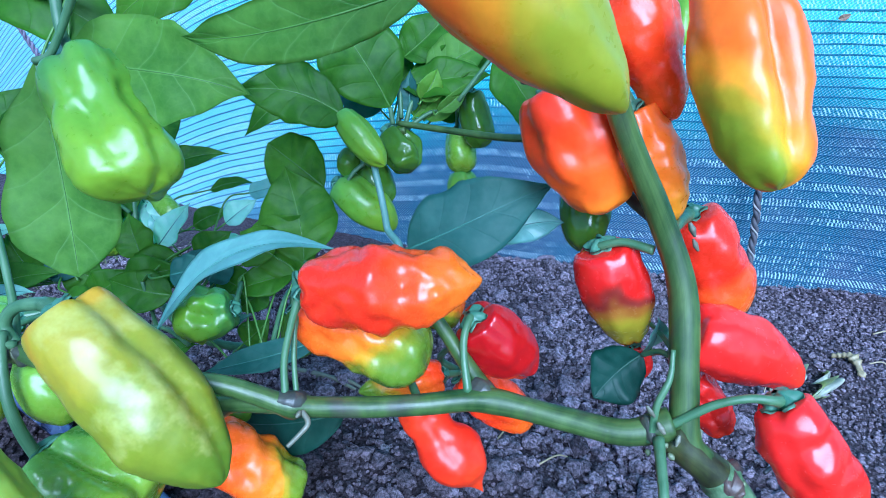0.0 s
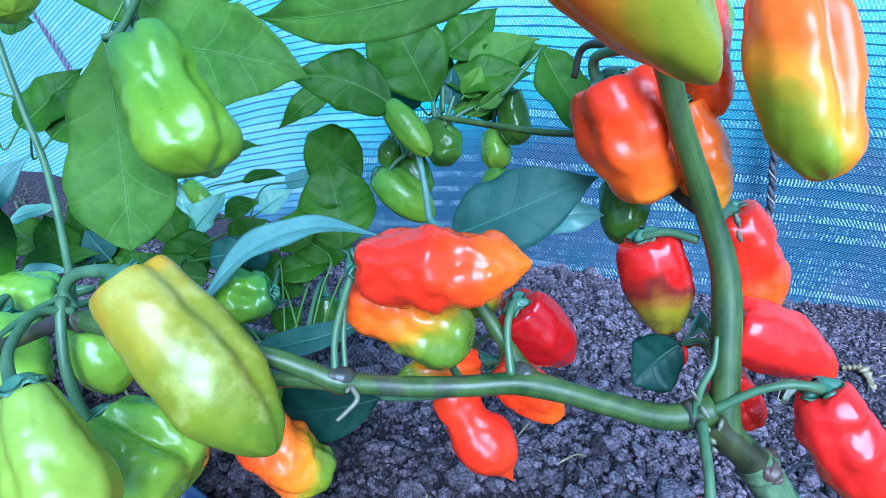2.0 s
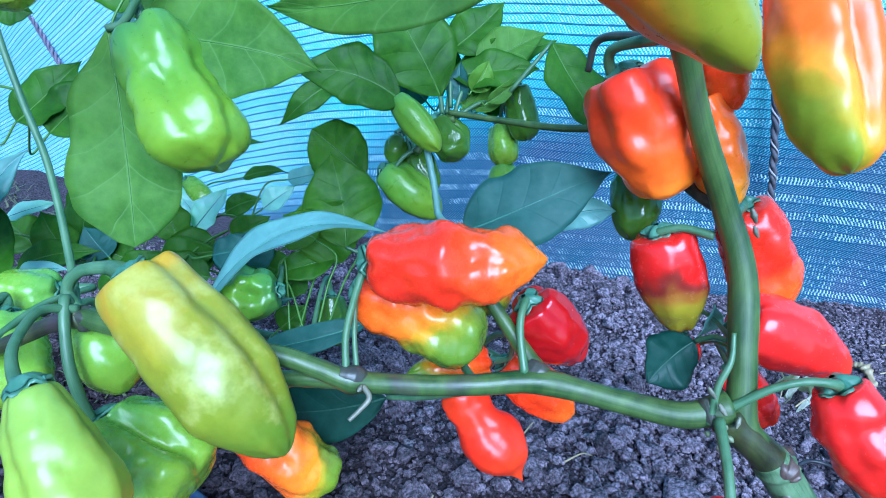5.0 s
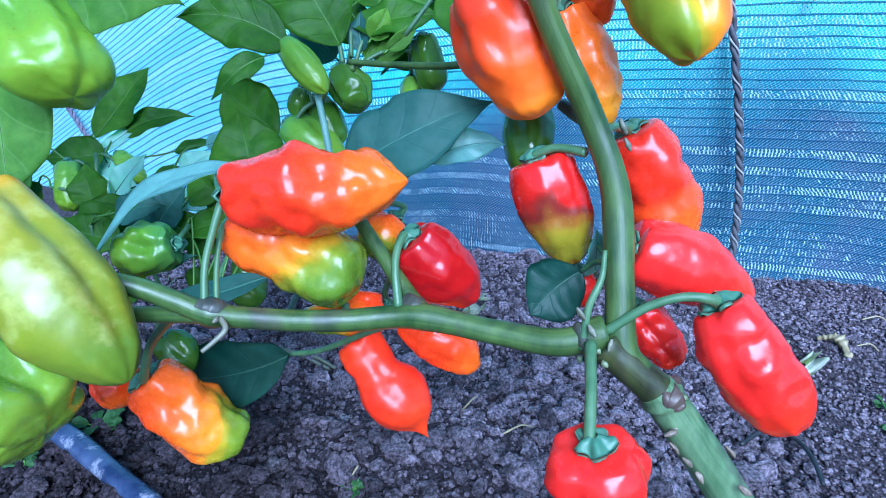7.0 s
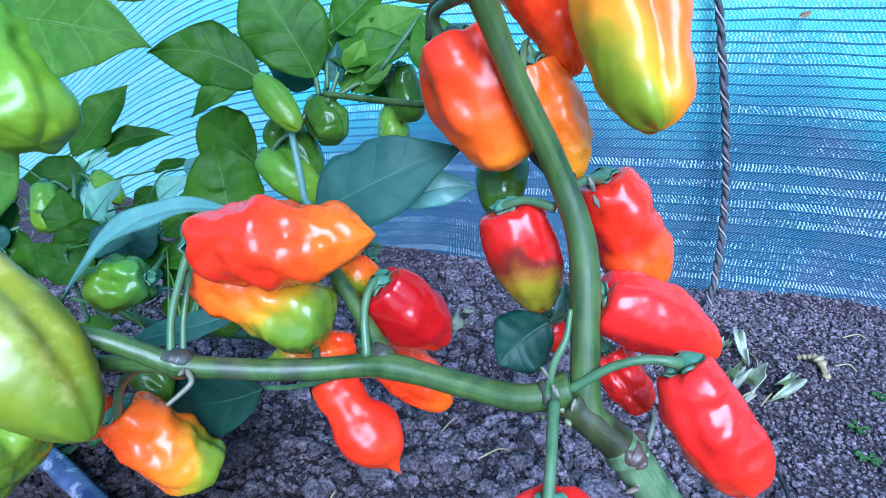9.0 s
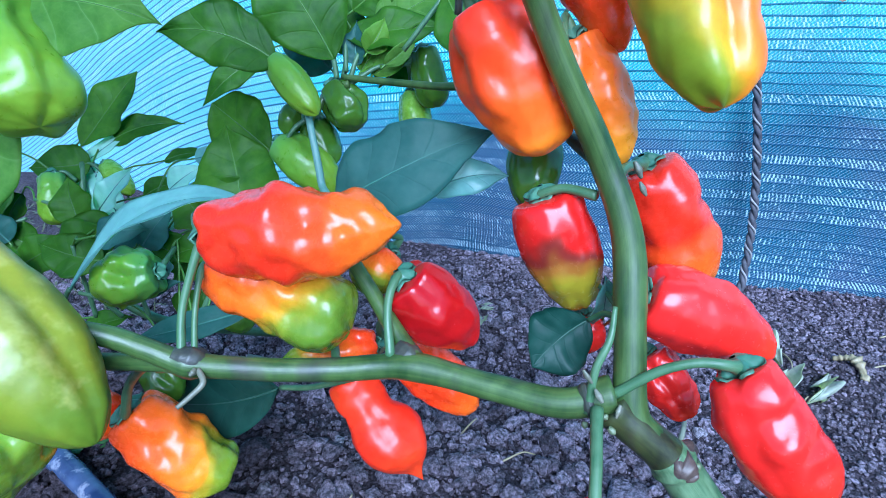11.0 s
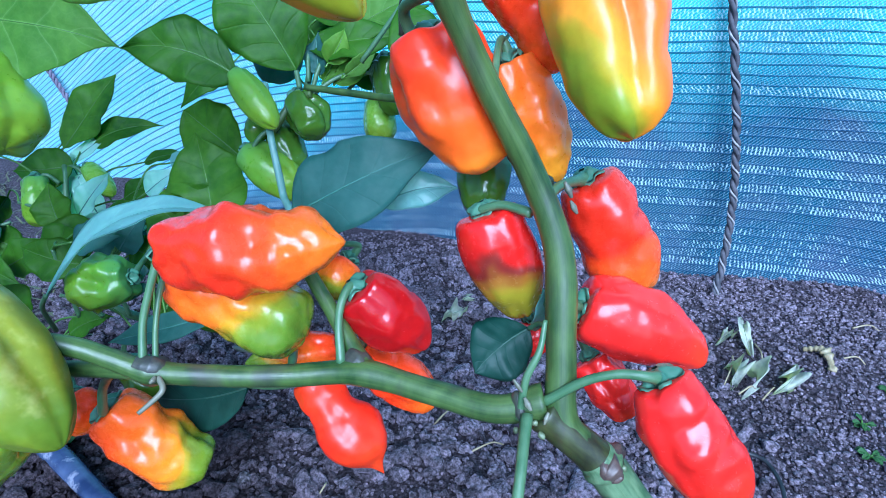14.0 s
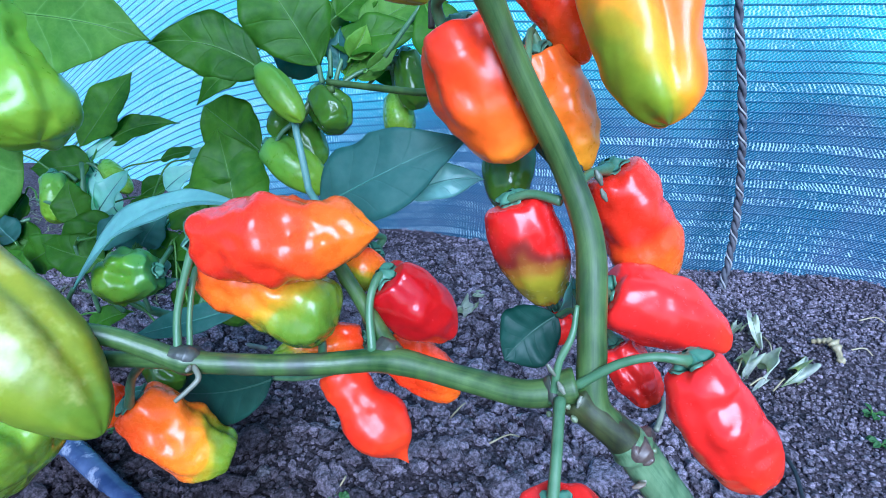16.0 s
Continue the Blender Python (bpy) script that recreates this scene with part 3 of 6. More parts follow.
def pod(label, base, tip, width, material, shape="lantern", lobes=4, groove=0.1, wrinkle=0.06, seed=1, bend=(0, 0, 0),
        stalk=None, stalk_r=0.0017, flat=1.0, fine=1.0, cap=True, spur=0.0, turn=None, ripe=0.0, pucker=0.12, rib=0.0, star=1.0):
    """A pepper pod that runs from its stalk end to its tip, with its calyx and its stalk; ripe is the side (0..1 round it) that stays greenest."""
    base, tip = Vector(base), Vector(tip)
    stalk_r = min(stalk_r, width * 0.058)
    length = (tip - base).length
    x, y, z = basis(tip - base, (0, -1, 0.2))
    rnd = random.Random(seed)
    turn = rnd.uniform(0, 6.28) if turn is None else turn
    starts = [turn + 2 * math.pi * (i + rnd.uniform(-0.18, 0.18)) / lobes for i in range(lobes)]
    deep = [rnd.uniform(0.6, 1.3) for _ in starts]
    rings, seg = int(60 * fine), int(56 * fine)
    verts, faces, uvs = [], [], []
    shift = Vector((seed * 3.7, seed * 1.3, seed * 0.7))
    lean = [rnd.uniform(-0.5, 0.5) for _ in starts]
    for i, (s, r1) in enumerate(outline(shape, rings)):
        r0 = max(r1, 0.01) * width / 2
        c = base + z * (length * s) + Vector(bend) * (4 * s * (1 - s))
        fade = min(1, i / rings * 5)
        for a in range(seg):
            th = 2 * math.pi * a / seg
            q = x * math.cos(th) + y * math.sin(th) * flat
            g = 0.0
            for st, dp, le in zip(starts, deep, lean):
                d = (th - st - le * (s - 0.4) + math.pi) % (2 * math.pi) - math.pi
                g += dp * math.exp(-(d / 0.27) ** 2)
            w = 0.35 + 0.65 * math.sin(math.pi * min(1, s * 0.9 + 0.15))
            if s > 0.7:
                w += (s - 0.7) * 0.6
            w *= min(1.0, 0.35 + r1 * 0.9)
            here = (q * r0 + z * (length * s)) / width
            dent = 1.5 * noise.noise(here * 2.1 + shift) + 0.8 * noise.noise(here * 4.3 + shift) + pucker * noise.noise(here * 7.5 + shift)
            crease = -max(0.0, 0.35 - abs(noise.noise(here * 2.6 + shift * 2)) * 2.2) * 1.2
            rr = r0 * (1 - groove * g * w) + width * wrinkle * 0.5 * (dent + crease * 0.8) * fade * min(1.0, r1 * 2.2)
            rr += width * rib * noise.noise(Vector((0.8 * math.cos(th), 0.8 * math.sin(th), s * 6.5)) + shift) * fade * math.sin(math.pi * min(1.0, s * 1.15)) if rib else 0.0
            push = -0.05 * length * math.exp(-((s - 0.05) / 0.06) ** 2) * min(1, r1 * 1.4) * (1 - 0.7 * min(1, g))
            tail = length * 0.05 * noise.noise(q * 1.3 + shift) * max(0.0, s - 0.6) * 2.5
            point = spur * max(0.0, 1 - r1 / 0.3) ** 2 if s > 0.5 else 0.0
            verts.append(c + q * max(rr, r0 * 0.3) + z * (push + tail * min(1.0, r1 * 2) + point))
            uvs.append((0.5 + 0.5 * math.cos(th - 2 * math.pi * ripe), s))
    for i in range(rings):
        for a in range(seg):
            b = (a + 1) % seg
            faces.append((i * seg + a, i * seg + b, (i + 1) * seg + b, (i + 1) * seg + a))
    faces.append(tuple(range(seg))[::-1])
    faces.append(tuple(rings * seg + a for a in range(seg)))
    body = mesh_object("pepper_pod", verts, faces, material, uvs)
    body.data.transform(Matrix.Translation(-base))
    body.location = base
    bpy.context.view_layer.update()
    tagged(body, label, "pepper", POD_GROUP)
    if cap:
        calyx(body, base, z, x, y, width * star, seed, stalk, stalk_r)
    return body


def calyx(body, base, z, x, y, width, seed, stalk, stalk_r):
    """The green star at the stalk end and the stalk itself."""
    rnd = random.Random(seed + 50)
    R = width * 0.232
    seg, rings = 30, 7
    verts, faces = [], []
    for layer in (0, 1):
        for i in range(rings + 1):
            f = i / rings
            for a in range(seg):
                th = 2 * math.pi * a / seg
                edge = R * (0.6 + 0.42 * abs(math.cos(2.5 * th + seed)) ** 1.3 + 0.2 * noise.noise(Vector((a * 0.45, seed, 0))))
                r = stalk_r * 0.7 + (edge - stalk_r * 0.7) * f
                drop = -0.0022 + (0.0022 + 0.1 * R + 0.12 * max(0.0, R - 0.006)) * f ** 1.6 - (0.0011 if layer == 0 else 0)
                drop -= (0.0008 * math.cos(5 * th + seed) + 0.0016 * noise.noise(Vector((2 * math.cos(th), 2 * math.sin(th), seed + 3 * f)))) * f
                verts.append(base + x * (r * math.cos(th)) + y * (r * math.sin(th)) + z * (drop - width * 0.04))
    n = (rings + 1) * seg
    for layer in (0, 1):
        o = layer * n
        for i in range(rings):
            for a in range(seg):
                b = (a + 1) % seg
                f = (o + i * seg + a, o + i * seg + b, o + (i + 1) * seg + b, o + (i + 1) * seg + a)
                faces.append(f[::-1] if layer == 0 else f)
    for a in range(seg):
        b = (a + 1) % seg
        faces.append((rings * seg + a, rings * seg + b, n + rings * seg + b, n + rings * seg + a))
    cap = under(mesh_object("calyx", verts, faces, M_CALYX), body, "dark green star-shaped calyx")
    pts = [base - z * 0.0008] + [Vector(p) for p in (stalk or reach(base, -z))]
    k = len(pts)
    under(tube("stalk", pts, [stalk_r * 2.0, stalk_r * 1.2, stalk_r * 1.02, stalk_r, stalk_r * 1.15], M_PEDICEL, 10, 8, 0.08, seed), body, "curved green stalk")


def leaf(plant, base, tip, width, up=(0, -0.4, 1), material=None, fold=0.25, curl=0.12, wave=0.05, seed=1, petiole=None, petiole_r=0.0011, wide=0.36, sway=None):
    """A leaf blade with a raised midrib and a petiole; up is the way its upper face looks."""
    material = material or M_LEAF
    base, tip = Vector(base), Vector(tip)
    z = (tip - base).normalized()
    length = (tip - base).length
    u = Vector(up)
    u = (u - z * u.dot(z)).normalized()
    side = z.cross(u)
    rows, cols, thick = 28, 12, 0.00028
    top, uvs, rib = [], [], []
    rnd = random.Random(seed * 17)
    lean, twist = rnd.uniform(-0.07, 0.07), rnd.uniform(-0.45, 0.45)
    sway = lean if sway is None else sway
    wings = (fold * rnd.uniform(0.5, 1.6), fold * rnd.uniform(0.5, 1.6))
    phase, hook = (rnd.uniform(0, 6.28), rnd.uniform(0, 6.28)), rnd.uniform(-0.06, 0.06)
    foot = min(max(0.55, 1.12 * wide / (1 - wide)), 0.8)
    point = foot * (1 - wide) / wide
    peak = (wide ** foot) * (1 - wide) ** point
    width *= 1.07
    for i in range(rows + 1):
        s = i / rows
        w = (max(s, 0.0) ** foot) * (1 - s) ** point / peak * width / 2 * (1 - 0.4 * math.exp(-((1 - s) / 0.11) ** 2))
        c = base + z * (length * s) + u * (length * curl * (4 * s * (1 - s) - 1.2 * s * s)) + side * (length * (sway * 4 * s * (1 - s) + hook * s ** 5)) - u * (length * 0.05 * s ** 5)
        ca, sa = math.cos(twist * s * s), math.sin(twist * s * s)
        us, ss = u * ca - side * sa, side * ca + u * sa
        rib.append(c)
        for j in range(cols + 1):
            k = 2 * j / cols - 1
            lift = abs(k) * w * wings[k > 0] + 0.13 * w * k * k * math.sin(s * 13 + phase[k > 0]) + wave * 1.3 * width * abs(k) ** 1.5 * noise.noise(Vector((s * 5.0, k * 1.2, seed * 7.1)))
            lift -= 0.12 * w * math.cos(s * 30 - abs(k) * 5) * abs(k) * (1 - abs(k))
            edge = 1 + 0.09 * noise.noise(Vector((s * 7, k * 0.6, seed * 3.3))) + 0.04 * noise.noise(Vector((s * 19, k * 0.6, seed * 1.3)))
            top.append(c + ss * (k * w * edge) + us * (lift - 0.0006 * math.exp(-(k / 0.1) ** 2)))
            uvs.append((0.5 + 0.5 * k, s))
    n = len(top)
    verts = top + [p - u * thick for p in top]
    faces = []
    for i in range(rows):
        for j in range(cols):
            a = i * (cols + 1) + j
            q = (a, a + 1, a + cols + 2, a + cols + 1)
            faces += [q, tuple(n + v for v in reversed(q))]
    for i in range(rows):
        for a in (i * (cols + 1), i * (cols + 1) + cols):
            faces.append((a, a + cols + 1, n + a + cols + 1, n + a))
    blade = under(mesh_object("leaf", verts, faces, material, uvs + uvs), plant)
    under(tube("midrib", [p - u * 0.0005 for p in rib[::4]], [petiole_r * 0.42, petiole_r * 0.16, petiole_r * 0.05], M_RIBDARK if material == M_LEAFDARK else M_RIBBLUE if material in (M_LEAFSHEEN, M_LEAFBLUE, M_LEAFGLINT) else M_RIB, 6, 4, 0.0, seed), blade)
    if petiole is None and plant.name.startswith("pepper_plant"):
        petiole, petiole_r = reach(base, -z, 0.002), 0.0005
    if petiole:
        under(tube("petiole", [base] + [Vector(p) for p in petiole], [petiole_r * 0.9, petiole_r], M_RIB if petiole_r < 0.0006 else M_PEDICEL, 8, 6, 0.05, seed), blade)
    return blade


def plant_root(name, at, label):
    e = new(name)
    e.location = at
    e.empty_display_size = 0.02
    bpy.context.view_layer.update()
    return tagged(e, label, "pepper plant", "pepper plants in the bed")


# ---- ground ----
def soil_height(x, y):
    p = Vector((x, y, 0))
    near = max(0.0, 1 - math.hypot(x - 0.1, y - 0.4) / 1.6)
    h = 0.010 * noise.noise(p * 6) + 0.006 * noise.noise(p * 19) + near * 0.0042 * abs(noise.noise(p * 55)) + near * 0.0022 * abs(noise.noise(p * 150))
    return h - 0.003


def build_ground():
    n = 330
    k = np.linspace(-1, 1, n)
    gx = 0.08 + 0.62 * k + 60 * np.sign(k) * np.abs(k) ** 11
    gy = 0.42 + 0.52 * k + 60 * np.sign(k) * np.abs(k) ** 11
    verts = [(x, y, soil_height(x, y)) for y in gy for x in gx]
    faces = [(j * n + i, j * n + i + 1, (j + 1) * n + i + 1, (j + 1) * n + i) for j in range(n - 1) for i in range(n - 1)]
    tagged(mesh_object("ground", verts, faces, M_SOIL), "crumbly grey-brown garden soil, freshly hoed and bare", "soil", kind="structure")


build_ground()


def lump_forms(count, seed, sub=1, coarse=False):
    forms = []
    for i in range(count):
        bm = bmesh.new()
        bmesh.ops.create_icosphere(bm, subdivisions=1, radius=1) if coarse else bmesh.ops.create_icosphere(bm, subdivisions=sub + 1, radius=1)
        v = np.array([p.co for p in bm.verts])
        f = np.array([[p.index for p in face.verts] for face in bm.faces])
        bm.free()
        r = np.array([1 + 0.38 * noise.noise(Vector(p) * 1.3 + Vector((i * 9.1 + seed, 0, 0))) + 0.24 * noise.noise(Vector(p) * 3.1 + Vector((0, i * 5.7, seed))) + 0.16 * noise.noise(Vector(p) * 6.7 + Vector((seed, i * 3.1, 0))) for p in v])
        v = v * r[:, None]
        rng = np.random.default_rng(seed * 31 + i)
        for _ in range(9):  # break flat faces off the lump
            d = rng.normal(size=3)
            d /= np.linalg.norm(d)
            over = np.maximum(v @ d - rng.uniform(0.55, 0.85), 0.0)
            v = v - over[:, None] * d * 0.85
        forms.append((v, f))
    return forms


def build_clods(name, label, count, spans, sizes, seed, sub=1, coarse=False):
    """Loose crumbs of soil, strewn over the bed."""
    rng = np.random.default_rng(seed)
    forms = lump_forms(14, seed, sub, coarse)
    allv, allf, base = [], [], 0
    for _ in range(count):
        x, y = rng.uniform(*spans[0]), rng.uniform(*spans[1])
        size = min(sizes[0] * math.exp(abs(rng.normal(0, sizes[1]))), sizes[2])
        v, f = forms[rng.integers(len(forms))]
        m = np.array(Euler(rng.uniform(0, 6.28, 3)).to_matrix())
        q = (v * rng.uniform(0.7, 1.15, 3)) @ m.T * size
        q = q * (1, 1, 0.8) + (x, y, soil_height(x, y) + size * 0.55)
        allv.append(q)
        allf.append(f + base)
        base += len(v)
    me = bpy.data.meshes.new(name)
    v, f = np.concatenate(allv), np.concatenate(allf)
    me.from_pydata(v.tolist(), [], f.tolist())
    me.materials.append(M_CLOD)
    me.update()
    return tagged(new(name, me), label, "soil crumbs", kind="stuff")


build_clods("soil_crumbs", "fine loose crumbs of dry violet-grey soil", 30000, ((-0.40, 0.46), (0.15, 0.55)), (0.0009, 0.4, 0.0022), 3, 1, True)
build_clods("soil_lumps", "loose lumps of dry violet-grey soil", 8600, ((-0.36, 0.2), (0.15, 0.52)), (0.0016, 0.4, 0.004), 4, 1)
build_clods("soil_clods", "larger crumbly clods of dry soil on the bed", 1700, ((-0.36, 0.22), (0.16, 0.5)), (0.0028, 0.45, 0.008), 5, 2)

build_clods("soil_clods", "big rough clods of dry soil on the bed", 60, ((-0.30, 0.2), (0.16, 0.42)), (0.0055, 0.25, 0.009), 8, 3)

build_clods("soil_crumbs", "fine even crumbs of dry soil by the net", 17000, ((0.08, 0.46), (0.2, 0.52)), (0.0008, 0.45, 0.0024), 9, 1, True)
build_clods("soil_lumps", "scattered small lumps of dry soil by the net", 900, ((0.16, 0.46), (0.2, 0.5)), (0.0015, 0.4, 0.0036), 10, 1)

# ---- shade net ----
NET_PLAN = [(0.9500, 0.2200), (0.6200, 0.3350), (0.3889, 0.4179), (0.2811, 0.4511), (0.1196, 0.4960), (-0.0005, 0.5471), (-0.2400, 0.6400), (-0.5800, 0.8000), (-1.1000, 1.0500), (-1.8000, 1.4000)]
NET_ROW = [0.19, 0.2, 0.204, 0.205, 0.201, 0.194, 0.145, -0.02, -0.25, -0.5]
ROW_PITCH = 0.0075


def build_net():
    line = smooth_line([(x, y, h) for (x, y), h in zip(NET_PLAN, NET_ROW)], 34)
    run = [0.0]
    for a, b in zip(line, line[1:]):
        run.append(run[-1] + (b.xy - a.xy).length)
    low, high, step = -0.24, 0.66, 0.0025
    steps = int((high - low) / step)
    verts, uvs, faces = [], [], []
    for i, p in enumerate(line):
        d = (line[min(i + 1, len(line) - 1)].xy - line[max(i - 1, 0)].xy).normalized()
        out = Vector((d.y, -d.x, 0))
        if out.y > 0:
            out = -out
        pitch = ROW_PITCH * float(np.interp(p.x, [-0.55, -0.3, 0.0], [0.62, 0.74, 1.0]))  # the slack left part hangs gathered
        for j in range(steps + 1):
            z = low + j * step
            row = (z - low) / ROW_PITCH if z < 0 else -low / ROW_PITCH + z / pitch
            sag = 0.012 * noise.noise(Vector((run[i] * 3.0, z * 4.0, 2.0))) + 0.003 * noise.noise(Vector((run[i] * 12, z * 14, 5.0)))
            wob = 0.0010 * noise.noise(Vector((run[i] * 26, z * 70, 0)))
            q = Vector((p.x, p.y, p.z + z + wob)) + out * sag
            verts.append(q)
            uvs.append((run[i], row + 0.5))
    w = steps + 1
    for i in range(len(line) - 1):
        for j in range(steps):
            faces.append((i * w + j, (i + 1) * w + j, (i + 1) * w + j + 1, i * w + j + 1))
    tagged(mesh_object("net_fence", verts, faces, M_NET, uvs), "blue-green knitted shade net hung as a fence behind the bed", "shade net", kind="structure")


build_net()


def build_cord():
    """Two dark strands and a pale one laid round each other."""
    line = smooth_line([(0.2468, 0.4054, -0.0103), (0.2597, 0.4287, 0.0388), (0.2608, 0.4420, 0.0899), (0.2511, 0.4487, 0.1501), (0.2321, 0.4569, 0.2329), (0.1960, 0.4561, 0.3597)], 60)
    root = new("twisted_cord")
    root.location = line[0]
    bpy.context.view_layer.update()
    tagged(root, "dark twisted cord with a pale strand, tied down before the net", "cord")
    n = len(line)
    for k, (mat, r, off) in enumerate(((M_CORD, 0.0018, 0.0014), (M_CORD, 0.0018, 0.0014), (M_CORDPALE, 0.0008, 0.0026))):
        pts = []
        for i, c in enumerate(line):
            d = (line[min(i + 1, n - 1)] - line[max(i - 1, 0)]).normalized()
            x, y, _ = basis(d, (0, -1, 0))
            th = -i * 0.30 + (0, math.pi, math.pi / 2)[k]
            pts.append(c + x * (off * math.cos(th)) + y * (off * math.sin(th)))
        under(tube("strand", pts, [r, r], mat, 8, 1, 0.05, k), root)


build_cord()

# ---- front plant ----
plant = plant_root("pepper_plant", (0.1700, 0.1686, 0.0000), "bushy pepper plant with thick green stems hung with ripening pods")


def stem(points, radii, material=None, seed=1, bulges=(), label="", name="stem"):
    STEM_POINTS.extend(smooth_line(points, 8))
    return under(tube(name, points, radii, material or M_STEM, 20, 10, 0.035, seed, bulges), plant, label)


stem([(0.1700, 0.1686, 0.0000), (0.1290, 0.1462, 0.0480), (0.1160, 0.1514, 0.0630), (0.1082, 0.1544, 0.0751), (0.0994, 0.1578, 0.0880), (0.0919, 0.1609, 0.0985), (0.0886, 0.1613, 0.1030), (0.0862, 0.1620, 0.1056)],
     [0.0070, 0.0067, 0.0065, 0.0063, 0.0060], M_STEMPALE, 1, ((0.86, 0.14, 0.03),), "thick pale green main stem below a scar", "main_stem")
stem([(0.0906, 0.1606, 0.1014), (0.0876, 0.1616, 0.1042), (0.0836, 0.1627, 0.1079), (0.0766, 0.1641, 0.1136), (0.0702, 0.1662, 0.1188)],
     [0.0057, 0.0058, 0.0055, 0.0053, 0.0050], M_WOODY, 14, ((0.1, 0.1, 0.08), (0.97, 0.12, 0.06)), "olive and purple stretch of main stem above a scar", "main_stem")
stem([(0.0879, 0.1612, 0.1039), (0.0814, 0.1628, 0.1107), (0.0763, 0.1659, 0.1178), (0.0759, 0.1737, 0.1352), (0.0753, 0.1857, 0.1613), (0.0677, 0.1924, 0.1821), (0.0537, 0.1933, 0.2083), (0.0437, 0.1911, 0.2293), (0.0391, 0.1900, 0.2429), (0.0323, 0.1900, 0.2626)],
     [0.0040, 0.0045, 0.0046, 0.0043, 0.0042, 0.0038, 0.0034, 0.0030, 0.0026], M_STEM, 2, ((0.4, 0.1, 0.05), (0.8, 0.3, 0.04)), "upright green stem", "upright_stem")
stem([(0.0711, 0.1673, 0.1221), (0.0570, 0.1680, 0.1185), (0.0379, 0.1759, 0.1180), (0.0139, 0.1836, 0.1195), (-0.0086, 0.1835, 0.1185), (-0.0301, 0.1812, 0.1205), (-0.0506, 0.1781, 0.1251), (-0.0617, 0.1781, 0.1302), (-0.0744, 0.1775, 0.1359), (-0.1052, 0.1702, 0.1481), (-0.1313, 0.1821, 0.1466)],
     [0.0046, 0.0042, 0.0039, 0.0038, 0.0036, 0.0034, 0.0032, 0.003, 0.0028], M_STEM, 3, ((0.005, 0.2, 0.04), (0.29, 0.18, 0.03), (0.6, 0.25, 0.02), (0.98, 0.2, 0.04)), "side branch with purple nodes", "side_branch")
stem([(-0.0505, 0.1794, 0.1238), (-0.0666, 0.1810, 0.1235), (-0.0810, 0.1826, 0.1228), (-0.1045, 0.1867, 0.1217), (-0.1366, 0.1979, 0.1195)], [0.003, 0.0027, 0.0025, 0.0023], M_STEM, 4, (), "", "side_branch")
stem([(-0.1313, 0.1821, 0.1466), (-0.1440, 0.1845, 0.1423), (-0.1701, 0.1858, 0.1299), (-0.2000, 0.1850, 0.1194)], [0.003, 0.0026, 0.0024, 0.0022], M_WOODY, 5, ((0.0, 0.3, 0.1),), "", "side_branch")
stem([(-0.1355, 0.1852, 0.1461), (-0.1428, 0.1994, 0.1568), (-0.1541, 0.2189, 0.1829), (-0.1633, 0.2290, 0.2035), (-0.1687, 0.2346, 0.2263), (-0.1738, 0.2419, 0.2537)], [0.0014, 0.0012, 0.0011, 0.0011], M_PEDICEL, 6, (), "slender pale green side shoot", "side_shoot")
stem([(-0.2064, 0.2721, 0.2416), (-0.1572, 0.2602, 0.2458), (-0.1150, 0.2496, 0.2476), (-0.0799, 0.2426, 0.2532)], [0.0024, 0.0022, 0.0021], M_STEMPALE, 15, (), "pale green branch above the leaves", "side_branch")
stem([(0.0157, 0.1844, 0.1185), (0.0103, 0.1918, 0.1243), (0.0015, 0.2022, 0.1340), (-0.0093, 0.2136, 0.1463), (-0.0199, 0.2288, 0.1527)], [0.0036, 0.0030, 0.0026, 0.0024, 0.0022], M_STEM, 7, ((0.0, 0.3, 0.15),), "", "side_branch")
stem([(0.0720, 0.1963, 0.1788), (0.0679, 0.2038, 0.1799), (0.0636, 0.2130, 0.1826)], [0.0028, 0.0024, 0.002], M_NODE, 8, (), "short dark purple spur", "spur")
stem([(0.0406, 0.2020, 0.2320), (0.0314, 0.1944, 0.2338), (0.0248, 0.1841, 0.2354), (0.0151, 0.1707, 0.2426)], [0.0019, 0.0017, 0.0014], M_PEDICEL, 9, (), "", "side_shoot")
stem([(0.0405, 0.2035, 0.2304), (0.0307, 0.2253, 0.2279), (0.0290, 0.2289, 0.2172)], [0.0017, 0.0013, 0.0012], M_NODE, 10, (), "", "spur")
stem([(0.0503, 0.2312, 0.1976), (0.0279, 0.2502, 0.1926), (0.0046, 0.2657, 0.1920), (-0.0159, 0.2765, 0.1926)], [0.0016, 0.0015, 0.0014, 0.0013], M_STEM, 11, (), "", "side_branch")
stem([(0.0632, 0.1630, 0.1193), (0.0649, 0.1663, 0.1311), (0.0687, 0.1693, 0.1390), (0.0707, 0.1745, 0.1459)], [0.0012, 0.0011, 0.0007], M_PEDICEL, 12, (), "", "side_shoot")
stem([(-0.0465, 0.1753, 0.1251), (-0.0443, 0.1722, 0.1228), (-0.0472, 0.1695, 0.1202), (-0.0505, 0.1671, 0.1181)], [0.0009, 0.0009, 0.0008, 0.0007], M_DRYTWIG, 13, (), "dry pale stub", "stub")

def node_ring(a, b, r, seed, label="purple swollen node"):
    """A short swollen ring of dark bark on a stem."""
    return under(tube("node", [a, Vector(a).lerp(Vector(b), 0.5), b], [r * 0.7, r * 0.96, r * 1.04, r * 0.94, r * 0.7], M_NODE, 18, 14, 0.34, seed), plant, label)


